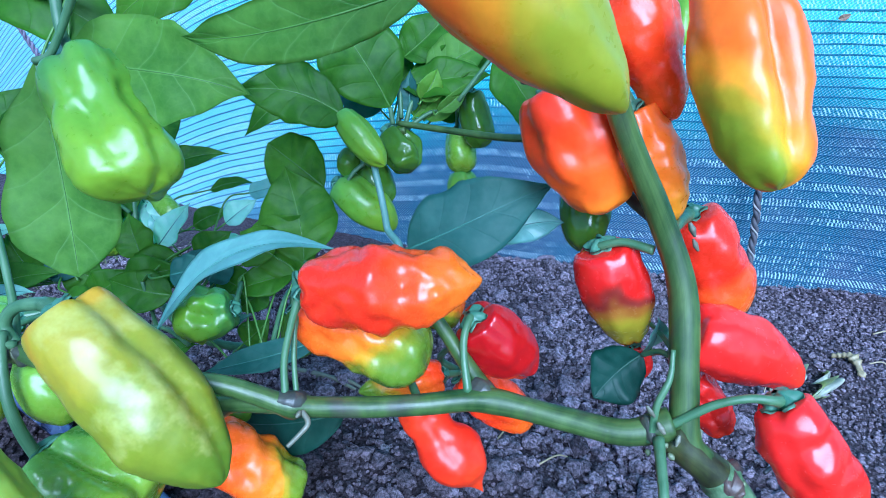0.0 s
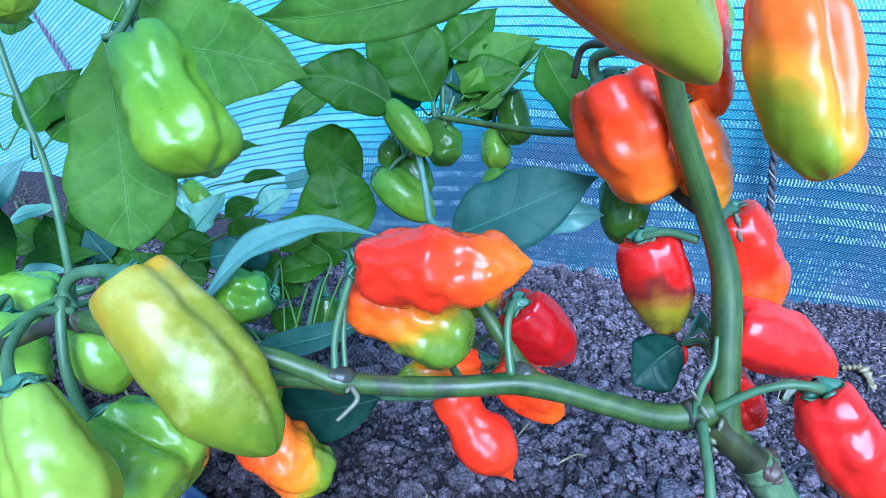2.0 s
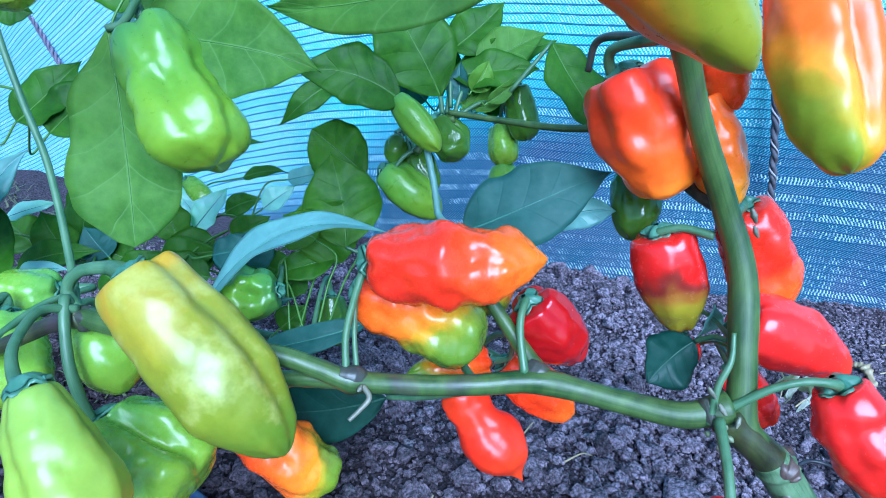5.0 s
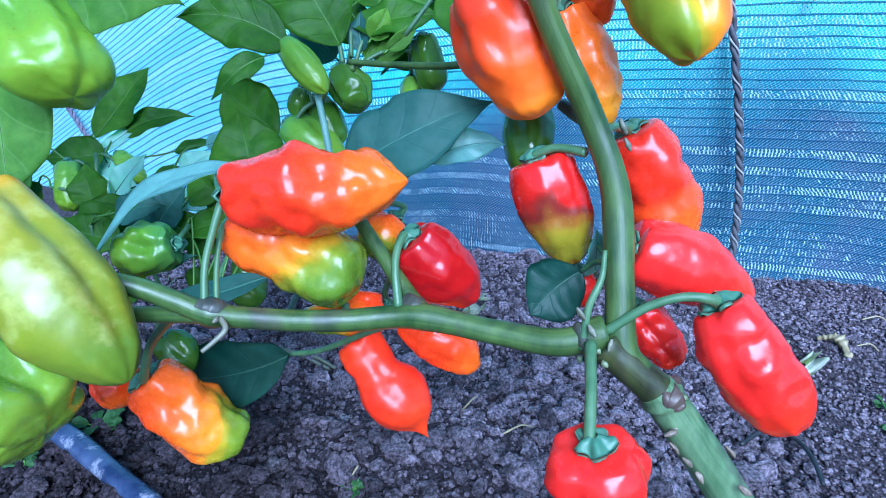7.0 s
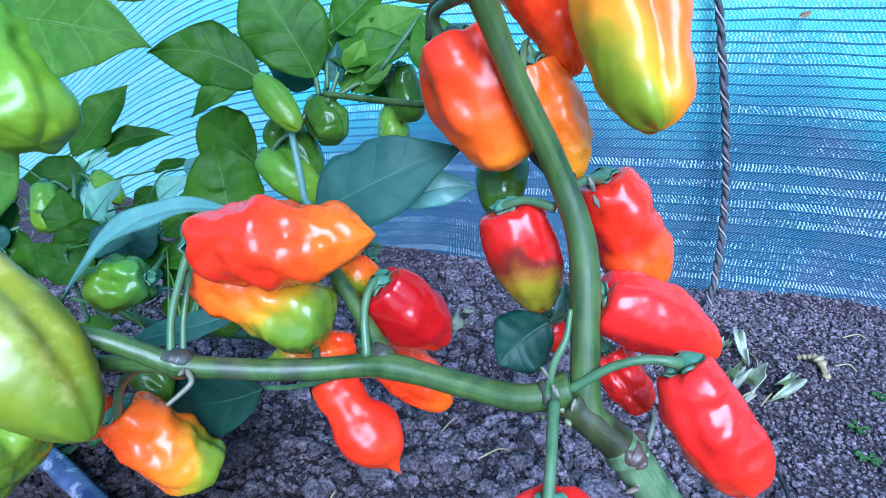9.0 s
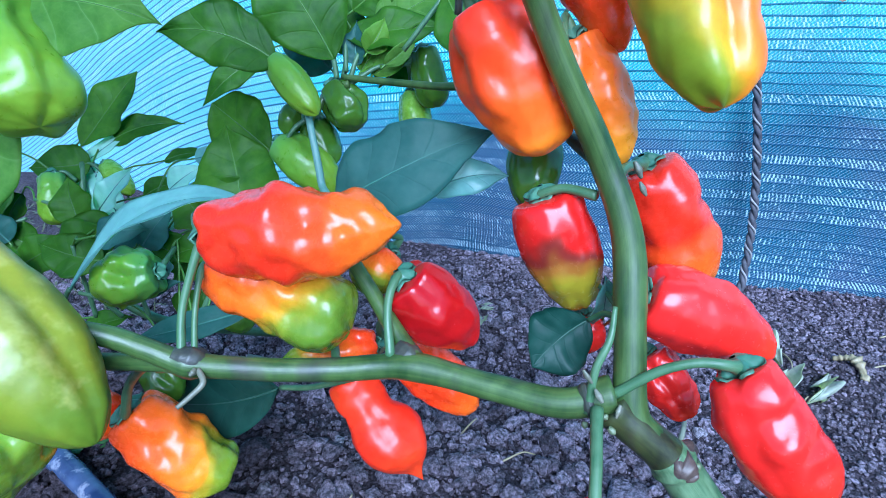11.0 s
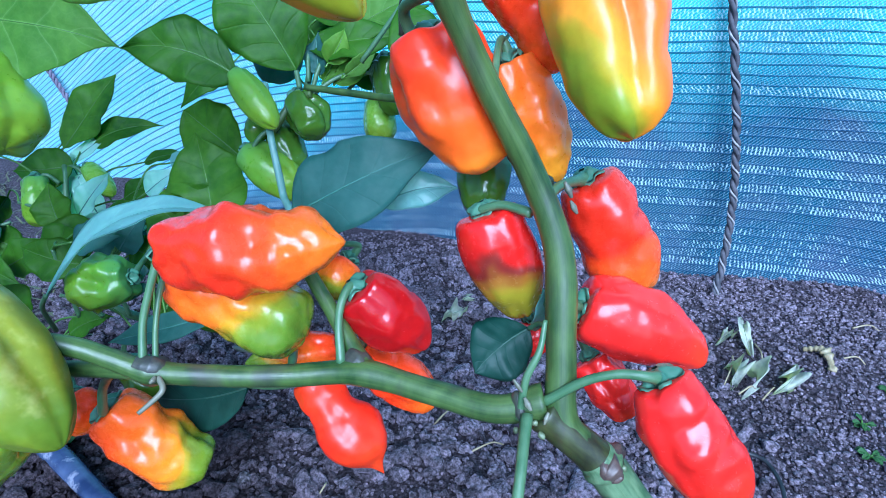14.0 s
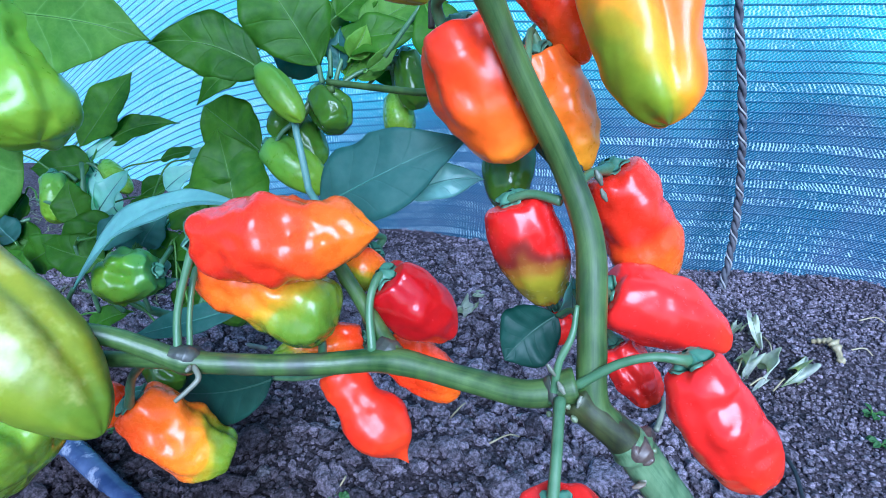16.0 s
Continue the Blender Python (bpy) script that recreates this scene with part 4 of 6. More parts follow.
node_ring((-0.0461, 0.1789, 0.1234), (-0.0550, 0.1780, 0.1274), 0.0046, 1)
node_ring((0.0168, 0.1838, 0.1195), (0.0096, 0.1890, 0.1227), 0.0042, 2, "dark bark where two shoots fork")
under(tube("scar", [(0.0908, 0.1602, 0.1022), (0.0891, 0.1606, 0.1038), (0.0877, 0.1610, 0.1052)], [0.0058, 0.0067, 0.0057], M_SCAR, 26, 8, 0.7, 3), plant, "brown scar ring on the main stem")
under(tube("scar", [(0.0919, 0.1550, 0.0969), (0.0907, 0.1546, 0.0950), (0.0899, 0.1551, 0.0938)], [0.0006, 0.0012, 0.0005], M_DRYTWIG, 9, 6, 0.5, 4), plant, "pale corky scar on the main stem")
for k, (px, r) in enumerate((((0.0897, 0.1586, 0.1066), 0.0014), ((0.0935, 0.1582, 0.1045), 0.0013), ((0.0690, 0.1601, 0.1154), 0.0016), ((0.0670, 0.1613, 0.1193), 0.0013), ((0.0619, 0.1610, 0.1168), 0.0014))):
    c = Vector(px)
    under(tube("bud_scale", [c, c + Vector((0.0005, -0.0002, 0.0006)), c + Vector((0.0009, -0.0003, 0.0012))], [r * 0.6, r * 0.75, r * 0.3], M_BUD, 9, 6, 0.6, 20 + k), plant, "pale dried bud scale")
for k, (a, b, r) in enumerate((((0.0873, 0.1558, 0.1025), (0.0888, 0.1580, 0.1079), 0.0018),
                               ((0.0902, 0.1555, 0.1021), (0.0929, 0.1566, 0.1046), 0.0015),
                               ((0.0871, 0.1527, 0.0953), (0.0911, 0.1532, 0.0966), 0.0008),
                               ((0.0924, 0.1501, 0.0893), (0.0953, 0.1490, 0.0866), 0.0007),
                               ((0.0963, 0.1484, 0.0853), (0.0984, 0.1470, 0.0821), 0.0007),
                               ((0.0886, 0.1519, 0.0934), (0.0913, 0.1505, 0.0902), 0.0006),
                               ((0.1052, 0.1513, 0.0924), (0.1079, 0.1499, 0.0891), 0.0006),
                               ((0.1090, 0.1466, 0.0814), (0.1124, 0.1454, 0.0788), 0.0009))):
    under(tube("cork", [a, Vector(a).lerp(Vector(b), 0.5) + Vector((0, -0.0004, 0.0004)), b], [r * 0.5, r, r * 1.1, r * 0.5], M_SCAR if r > 0.0012 else M_CORK, 9, 6, 0.9, 40 + k), plant, "pale brown corky bark")
node_ring((0.0427, 0.1914, 0.2293), (0.0402, 0.1910, 0.2350), 0.0042, 4, "dark purple fork of the upright stem")
node_ring((-0.1267, 0.1793, 0.1465), (-0.1348, 0.1839, 0.1463), 0.0036, 5)
node_ring((0.0653, 0.1668, 0.1215), (0.0619, 0.1667, 0.1207), 0.0047, 6, "dark joint of the side branch")


for k, (a, b) in enumerate((((0.0698, 0.1593, 0.1208), (0.0710, 0.1609, 0.1239)), ((0.0613, 0.1655, 0.1319), (0.0637, 0.1640, 0.1287)), ((0.0660, 0.1603, 0.1251), (0.0643, 0.1627, 0.1278)),
                            ((0.0763, 0.1915, 0.1814), (0.0785, 0.1907, 0.1769)), ((0.0806, 0.1906, 0.1719), (0.0784, 0.1911, 0.1757)), ((-0.0480, 0.1726, 0.1249), (-0.0468, 0.1744, 0.1262)))):
    under(tube("bud_scale", [a, Vector(a).lerp(Vector(b), 0.5), b], [0.0004, 0.0009, 0.0004], M_DRYTWIG, 9, 6, 0.9, k), plant, "pale dried bud scale")

# pods on the front plant
pod("glossy wrinkled red pepper turning orange at its beaked tip", (-0.0445, 0.1953, 0.1599), (0.0124, 0.1897, 0.1640), 0.0313, M_REDOR, "fat_beak", 4, 0.08, 0.15, 11, (0.0006, -0.0007, -0.0015),
    [(-0.0481, 0.1923, 0.1543), (-0.0523, 0.1851, 0.1394), (-0.0522, 0.1789, 0.1286)], 0.0012, pucker=0.3, rib=0.04)
pod("orange pepper with a green lobed end, below a red one", (-0.0487, 0.2060, 0.1434), (-0.0057, 0.1959, 0.1250), 0.0275, M_ORGREEN, "stubby", 4, 0.13, 0.11, 13, (-0.0004, 0.0007, 0.0015),
    [(-0.0499, 0.1977, 0.1470), (-0.0501, 0.1882, 0.1377), (-0.0489, 0.1795, 0.1275)], 0.0009, rib=0.03, ripe=0.5)
pod("deep red pepper on a hooked green stalk", (0.0118, 0.2043, 0.1386), (0.0346, 0.2075, 0.1116), 0.0238, M_DARKRED, "plump", 3, 0.11, 0.07, 17, (0, 0, 0),
    [(0.0092, 0.2011, 0.1408), (0.0069, 0.1942, 0.1349), (0.0079, 0.1845, 0.1220)], 0.0019, rib=0.03, star=1.05)
pod("small orange pepper with a green shoulder", (0.0041, 0.2280, 0.1366), (-0.0054, 0.2177, 0.1266), 0.019, M_ORGREEN, "round", 3, 0.12, 0.08, 19)
pod("orange and brownish green pepper half hidden", (-0.0010, 0.2138, 0.1057), (-0.0329, 0.2049, 0.1061), 0.0165, M_ORGREEN, "lantern", 4, 0.12, 0.1, 23)
pod("vermilion pepper with a narrow waist and spurred tip", (-0.0109, 0.2147, 0.0918), (0.0140, 0.2001, 0.0581), 0.0258, M_SCARLET, "waisted", 3, 0.09, 0.08, 29, (-0.0037, 0.0009, 0.0021), spur=0.004)
pod("orange-red pepper hanging behind the branch", (0.0091, 0.2220, 0.0981), (0.0372, 0.2102, 0.0805), 0.0216, M_VERM, "long", 3, 0.12, 0.08, 31, (0, 0, 0))
pod("orange pepper with a yellow-green end, low on the plant", (-0.0997, 0.2156, 0.0737), (-0.0693, 0.2169, 0.0345), 0.0291, M_ORTIP, "stubby", 4, 0.13, 0.11, 37, (0, 0, 0),
    [(-0.0963, 0.2088, 0.0798), (-0.0873, 0.2024, 0.0974), (-0.0738, 0.1926, 0.1127), (-0.0609, 0.1817, 0.1239)], 0.0016, rib=0.06, star=1.20)
pod("small orange pepper peeping out behind green ones", (-0.1220, 0.2270, 0.0716), (-0.1128, 0.2169, 0.0593), 0.0202, M_VERM, "round", 3, 0.12, 0.09, 41)
pod("large smooth yellow-green pepper flushed yellow at its shoulder", (-0.1107, 0.1765, 0.1634), (-0.0675, 0.1562, 0.1156), 0.0322, M_TURN, "long_full", 3, 0.22, 0.05, 43, (0, 0, 0),
    [(-0.1214, 0.1841, 0.1627), (-0.1324, 0.1867, 0.1599), (-0.1371, 0.1859, 0.1537), (-0.1329, 0.1828, 0.1470)], 0.0019, turn=0.55)
pod("plump glossy green pepper with blocky lobes", (-0.1275, 0.1715, 0.1144), (-0.1005, 0.1610, 0.0936), 0.0346, M_LIME, "stubby", 4, 0.42, 0.15, 47, (0, 0, 0),
    [(-0.1290, 0.1679, 0.1185), (-0.1322, 0.1706, 0.1375), (-0.1356, 0.1814, 0.1530), (-0.1353, 0.1832, 0.1468)], 0.0016, turn=0.5, rib=0.05)
pod("light green tapering pepper on a hooked stalk", (-0.1209, 0.1404, 0.1526), (-0.1036, 0.1233, 0.1196), 0.0231, M_LIMEPALE, "drop", 3, 0.12, 0.06, 53, (0, 0, 0),
    [(-0.1265, 0.1445, 0.1527), (-0.1342, 0.1565, 0.1539), (-0.1383, 0.1739, 0.1536), (-0.1330, 0.1821, 0.1495)], 0.0018)
pod("green pepper at the edge of the plant", (-0.1718, 0.2311, 0.1276), (-0.2018, 0.2251, 0.1264), 0.0215, M_LIME, "round", 4, 0.13, 0.1, 59)
pod("green pepper tucked between larger ones", (-0.1336, 0.1926, 0.1396), (-0.1235, 0.1773, 0.1208), 0.022, M_LIME, "long", 3, 0.1, 0.05, 61)
pod("dull lime-green pepper behind the stalks", (-0.1780, 0.2096, 0.1287), (-0.1687, 0.1885, 0.1053), 0.026, M_LIME, "blocky", 3, 0.1, 0.06, 67)
pod("plump green pepper with blocky lobes beside a pale leaf", (-0.1181, 0.2340, 0.2252), (-0.0945, 0.2087, 0.1877), 0.0316, M_GREEN, "pear_full", 4, 0.16, 0.09, 71, (-0.0025, -0.0001, -0.0004),
    [(-0.1207, 0.2343, 0.2298), (-0.1231, 0.2365, 0.2366), (-0.1236, 0.2407, 0.2475)], 0.0017, turn=1.45)
pod("lime-green pepper at the top of the side shoot", (-0.1387, 0.1944, 0.2503), (-0.1265, 0.1833, 0.2357), 0.02, M_LIME, "long", 3, 0.1, 0.05, 73)
pod("long smooth yellow-green pepper streaked with orange", (-0.0132, 0.1432, 0.2715), (0.0304, 0.1350, 0.2292), 0.0265, M_STREAK, "wedge_point", 3, 0.16, 0.03, 79, (0, 0, 0),
    [(-0.0182, 0.1517, 0.2812), (-0.0190, 0.1857, 0.2872), (0.0138, 0.1862, 0.2600)], 0.0019, ripe=0.22, turn=1.25)
pod("orange pepper with a lime-green three-lobed end", (0.0760, 0.1973, 0.2473), (0.0870, 0.1714, 0.1994), 0.0292, M_ORYELGREEN, "crown_long", 3, 0.3, 0.06, 85, (0, 0, 0),
    [(0.0802, 0.2090, 0.2498), (0.0733, 0.2118, 0.2568), (0.0480, 0.2009, 0.2551)], 0.0018, turn=1.62, ripe=0.5)
pod("red pepper high on the plant beside the orange one", (0.0575, 0.2284, 0.2455), (0.0765, 0.2142, 0.2078), 0.0260, M_VERM, "taper", 3, 0.1, 0.09, 89, (0, 0, 0),
    [(0.0549, 0.2295, 0.2488), (0.0469, 0.2069, 0.2490), (0.0405, 0.1895, 0.2466)], 0.0016)
pod("large vermilion pepper behind the upright stem", (0.0373, 0.2160, 0.2176), (0.0541, 0.2031, 0.1802), 0.0313, M_REDVERM, "wedge", 4, 0.1, 0.1, 97, (0, 0, 0),
    [(0.0331, 0.2161, 0.2184), (0.0312, 0.2132, 0.2258), (0.0390, 0.1971, 0.2307)], 0.0017)
pod("orange pepper with a knobbly yellow end", (0.0624, 0.2137, 0.2102), (0.0769, 0.2012, 0.1780), 0.0190, M_ORANGE, "long", 3, 0.12, 0.12, 101, (0, 0, 0))
pod("green pepper below the vermilion one", (0.0570, 0.2384, 0.1795), (0.0545, 0.2237, 0.1554), 0.0195, M_DEEP, "long", 3, 0.12, 0.05, 103)
pod("dark red pepper with an olive-green end", (0.0550, 0.2051, 0.1659), (0.0691, 0.1984, 0.1311), 0.0245, M_REDGREEN, "fat_taper", 3, 0.1, 0.05, 107, (0, 0, 0),
    [(0.0541, 0.2029, 0.1682), (0.0598, 0.1994, 0.1711), (0.0678, 0.1936, 0.1708)], 0.0023, ripe=0.32, star=1.0)
pod("red pepper with a ribbed shoulder beside the stem", (0.0887, 0.2153, 0.1727), (0.1102, 0.2116, 0.1327), 0.0259, M_REDOR, "sausage", 3, 0.07, 0.07, 109, (0, 0, 0),
    [(0.0827, 0.2069, 0.1758), (0.0764, 0.1981, 0.1777), (0.0716, 0.1929, 0.1757)], 0.0019, rib=0.065, star=1.0)
pod("fat glossy red pepper lying against the stem", (0.0863, 0.1936, 0.1372), (0.1273, 0.1887, 0.1209), 0.0253, M_RED, "fat_taper", 3, 0.06, 0.06, 113, (-0.0003, 0.0010, 0.0021),
    [(0.0820, 0.1859, 0.1431), (0.0769, 0.1810, 0.1465)], 0.0017, rib=0.045, star=1.15)
pod("small red pepper behind two larger red ones", (0.0936, 0.2003, 0.1117), (0.1059, 0.1886, 0.0943), 0.0171, M_RED, "wedge", 4, 0.14, 0.15, 127, (0, 0, 0))
pod("long bright red pepper on a curved stalk", (0.1029, 0.1645, 0.1318), (0.1234, 0.1480, 0.1002), 0.0229, M_RED, "sausage", 3, 0.09, 0.075, 131, (-0.0023, 0.0002, 0.0005),
    [(0.0978, 0.1613, 0.1361), (0.0898, 0.1624, 0.1363), (0.0807, 0.1642, 0.1321), (0.0707, 0.1658, 0.1234)], 0.0021, rib=0.06, star=1.3)
pod("red pepper hanging low on a straight stalk", (0.0612, 0.1367, 0.1063), (0.0658, 0.1362, 0.0845), 0.0282, M_RED, "plump", 4, 0.13, 0.1, 137, (0, 0, 0),
    [(0.0596, 0.1364, 0.1079), (0.0620, 0.1474, 0.1161), (0.0651, 0.1615, 0.1222)], 0.0016, star=0.92)
pod("small red pepper behind the rounded leaf", (0.0719, 0.2048, 0.1239), (0.0728, 0.1996, 0.1127), 0.014, M_RED, "round", 3, 0.1, 0.05, 139)
pod("small green pepper high behind the stem", (0.1026, 0.2863, 0.2428), (0.0987, 0.2685, 0.2237), 0.012, M_GREEN, "long", 3, 0.1, 0.04, 149)

# leaves of the front plant
leaf(plant, (-0.1311, 0.2307, 0.2263), (-0.1262, 0.2109, 0.1568), 0.034, (0.15, -1.0, 0.25), M_LEAFPALE, 0.1, -0.03, 0.07, 1, [(-0.1250, 0.2308, 0.2288), (-0.1153, 0.2308, 0.2419), (-0.1054, 0.2270, 0.2542)], 0.0014, 0.62)
leaf(plant, (-0.1261, 0.2390, 0.2251), (-0.0630, 0.2258, 0.2200), 0.034, (0, -0.95, 0.4), M_LEAFPALE, 0.08, 0.03, 0.08, 2, None, 0.0013, 0.45)
leaf(plant, (-0.0010, 0.1928, 0.2491), (-0.0755, 0.2030, 0.2329), 0.0175, (0, -0.95, 0.2), M_LEAFPALE, 0.08, 0.05, 0.08, 3, [(0.0093, 0.1879, 0.2523)], 0.0013, 0.45)
leaf(plant, (-0.0775, 0.2641, 0.2523), (-0.1247, 0.2689, 0.2370), 0.024, (0, -0.8, 0.5), M_LEAFLIT, 0.1, 0.04, 0.05, 4, None, 0.001, 0.5)
leaf(plant, (-0.1691, 0.2630, 0.2525), (-0.1137, 0.2544, 0.2317), 0.026, (0, -0.9, 0.5), M_LEAF, 0.1, 0.06, 0.05, 5, None, 0.001, 0.55)
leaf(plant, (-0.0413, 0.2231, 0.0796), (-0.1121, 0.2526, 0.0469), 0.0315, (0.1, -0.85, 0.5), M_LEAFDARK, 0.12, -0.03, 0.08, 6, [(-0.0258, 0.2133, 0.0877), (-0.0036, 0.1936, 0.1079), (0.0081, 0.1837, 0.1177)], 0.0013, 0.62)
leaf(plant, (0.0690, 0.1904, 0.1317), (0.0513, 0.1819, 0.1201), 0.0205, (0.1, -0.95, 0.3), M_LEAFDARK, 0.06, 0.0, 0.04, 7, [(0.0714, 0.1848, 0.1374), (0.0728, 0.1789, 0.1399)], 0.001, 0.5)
leaf(plant, (-0.2016, 0.2362, 0.1942), (-0.1880, 0.2210, 0.1493), 0.020, (0.3, -0.7, 0.6), M_LEAFBLUE, 0.1, 0.0, 0.06, 8, None, 0.001, 0.5)
leaf(plant, (-0.2043, 0.2818, 0.1834), (-0.1801, 0.2944, 0.2097), 0.020, (0, -0.85, 0.5), M_LEAF, 0.1, 0.05, 0.05, 9)
leaf(plant, (-0.1905, 0.2800, 0.1790), (-0.1666, 0.2926, 0.2057), 0.020, (0.2, -0.85, 0.5), M_LEAF, 0.1, 0.05, 0.05, 10)
leaf(plant, (-0.2006, 0.2382, 0.1292), (-0.2038, 0.2485, 0.1736), 0.022, (0.2, -0.8, 0.5), M_LEAF, 0.1, 0.05, 0.05, 11)
leaf(plant, (-0.2188, 0.2508, 0.1361), (-0.1968, 0.2664, 0.1774), 0.017, (-0.2, -0.8, 0.5), M_LEAFSHEEN, 0.12, 0.05, 0.05, 12)
leaf(plant, (-0.1301, 0.2506, 0.2306), (-0.1314, 0.2456, 0.2197), 0.012, (0, -0.9, 0.4), M_LEAFBLUE, 0.15, 0.05, 0.05, 13)
leaf(plant, (-0.1779, 0.2538, 0.2319), (-0.1674, 0.2524, 0.2292), 0.012, (0, -0.9, 0.4), M_LEAF, 0.15, 0.05, 0.05, 14)
leaf(plant, (0.0770, 0.2010, 0.1265), (0.0743, 0.1887, 0.1461), 0.012, (0.1, -0.8, 0.5), M_LEAFSHEEN, 0.15, 0.05, 0.05, 15)

# ---- back plant ----
BACK = (-0.0944, 0.3807, 0.0000)
plant_b = plant_root("pepper_plant", BACK, "younger pepper plant with dark green leaves and small green pods")


def stem_b(points, radii, material=None, seed=1, name="stem"):
    STEM_POINTS.extend(smooth_line(points, 8))
    return under(tube(name, points, radii, material or M_STEM, 12, 10, 0.06, seed), plant_b)


stem_b([BACK, (-0.0211, 0.2411, 0.1386), (-0.0211, 0.2421, 0.1598), (-0.0250, 0.2504, 0.1804), (-0.0296, 0.2674, 0.1956)], [0.0022, 0.0015, 0.0014, 0.0013], M_STEMBLUE, 21, "main_stem")
stem_b([(-0.0300, 0.2682, 0.1765), (-0.0208, 0.2750, 0.1875), (-0.0132, 0.2739, 0.1903)], [0.0018, 0.0016, 0.0015], M_STEM, 22, "side_branch")
stem_b([BACK, (-0.1165, 0.2713, 0.0837), (-0.1571, 0.3022, 0.1061), (-0.1675, 0.3304, 0.1424)], [0.0028, 0.0022, 0.0018, 0.0015], M_PEDICEL, 23, "side_branch")

for k, (a, b) in enumerate((((-0.0136, 0.2762, 0.1904), (-0.0070, 0.2858, 0.2032)), ((-0.0131, 0.2760, 0.1900), (0.0100, 0.2874, 0.1961)), ((-0.0164, 0.2788, 0.1914), (-0.0134, 0.2951, 0.2048)), ((-0.0306, 0.2707, 0.1773), (-0.0432, 0.2665, 0.1619)),
                            ((-0.1687, 0.3324, 0.1419), (-0.1530, 0.3268, 0.1339)), ((-0.1670, 0.3212, 0.1353), (-0.1759, 0.3195, 0.1395)), ((-0.1140, 0.2671, 0.0863), (-0.1179, 0.2668, 0.1116)), ((-0.1369, 0.2643, 0.0876), (-0.1374, 0.2640, 0.1242)), ((-0.0978, 0.2416, 0.0933), (-0.0638, 0.2369, 0.1068)), ((-0.1517, 0.2910, 0.1240), (-0.1813, 0.3073, 0.1298)), ((-0.1214, 0.2593, 0.0909), (-0.1335, 0.2536, 0.1065)), ((-0.1900, 0.2809, 0.1152), (-0.1739, 0.2895, 0.1269)))):
    stem_b([a, Vector(a).lerp(Vector(b), 0.5) + Vector((0, 0, 0.003)), b], [0.0011, 0.0009, 0.0008], M_PEDICEL, 70 + k, "shoot")

leaf(plant_b, (-0.0360, 0.2556, 0.2010), (-0.0775, 0.2525, 0.2124), 0.0225, (0, -0.8, 0.55), M_LEAF, 0.06, 0.05, 0.06, 31, [(-0.0320, 0.2643, 0.1960)], 0.0011, 0.38, 0.1)
leaf(plant_b, (-0.0194, 0.2786, 0.1990), (-0.0444, 0.2833, 0.2396), 0.0335, (0.1, -0.9, 0.4), M_LEAF, 0.06, 0.03, 0.05, 32, [(-0.0185, 0.2768, 0.1921)], 0.0012, 0.5)
leaf(plant_b, (-0.0151, 0.2851, 0.2067), (0.0239, 0.2826, 0.2133), 0.0175, (0, -0.7, 0.7), M_LEAF, 0.15, 0.03, 0.06, 33, [(-0.0148, 0.2778, 0.1944)], 0.001, 0.45)
leaf(plant_b, (-0.0252, 0.3010, 0.1926), (-0.0487, 0.3076, 0.2117), 0.023, (0, -0.85, 0.5), M_LEAFBLUE, 0.1, 0.03, 0.05, 34)
leaf(plant_b, (0.0256, 0.2714, 0.2230), (0.0497, 0.2521, 0.1919), 0.023, (0.3, -0.85, 0.4), M_LEAF, 0.08, 0.03, 0.05, 35, [(0.0093, 0.2684, 0.2033)], 0.001, 0.45)
leaf(plant_b, (-0.0121, 0.2225, 0.1587), (0.0380, 0.2186, 0.1886), 0.0275, (-0.3, -0.85, 0.55), M_LEAFBLUE, 0.08, 0.1, 0.03, 36, [(-0.0180, 0.2321, 0.1449)], 0.0012, 0.4)
leaf(plant_b, (0.0189, 0.2235, 0.1616), (0.0460, 0.2231, 0.1690), 0.0125, (0, -0.75, 0.65), M_LEAFSHEEN, 0.12, 0.06, 0.05, 37, [(0.0050, 0.2295, 0.1511), (-0.0089, 0.2393, 0.1370)], 0.001, 0.45)
leaf(plant_b, (-0.0539, 0.2894, 0.1592), (-0.0803, 0.2977, 0.1792), 0.0275, (0, -0.95, 0.3), M_LEAFMID, 0.06, 0.0, 0.05, 38, [(-0.0606, 0.2845, 0.1486)], 0.001, 0.55)
leaf(plant_b, (-0.0616, 0.2628, 0.1333), (-0.0706, 0.2808, 0.1733), 0.034, (0.1, -0.95, 0.3), M_LEAFMID, 0.06, 0.02, 0.05, 39, [(-0.0532, 0.2614, 0.1299)], 0.001, 0.42)
leaf(plant_b, (-0.0826, 0.2639, 0.1312), (-0.0526, 0.2725, 0.1509), 0.03, (0.1, -0.9, 0.4), M_LEAFMID, 0.06, 0.02, 0.05, 53)
leaf(plant_b, (-0.1133, 0.2234, 0.1250), (-0.0471, 0.2350, 0.1630), 0.0165, (-0.5, -0.5, 0.75), M_LEAFSHEEN, 0.2, 0.08, 0.05, 40, [(-0.1193, 0.2262, 0.1168), (-0.1275, 0.2377, 0.0983)], 0.001, 0.5, -0.13)
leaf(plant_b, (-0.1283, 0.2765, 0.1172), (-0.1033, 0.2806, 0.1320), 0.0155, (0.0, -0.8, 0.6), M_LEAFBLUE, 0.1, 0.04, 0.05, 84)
leaf(plant_b, (-0.1166, 0.3031, 0.1266), (-0.0934, 0.2961, 0.1174), 0.0115, (0.0, -0.6, 0.8), M_LEAFGLINT, 0.2, 0.04, 0.08, 85)
leaf(plant_b, (-0.1681, 0.3364, 0.1407), (-0.1518, 0.3186, 0.1137), 0.012, (0.2, -0.6, 0.8), M_LEAFGLINT, 0.2, 0.04, 0.08, 86)
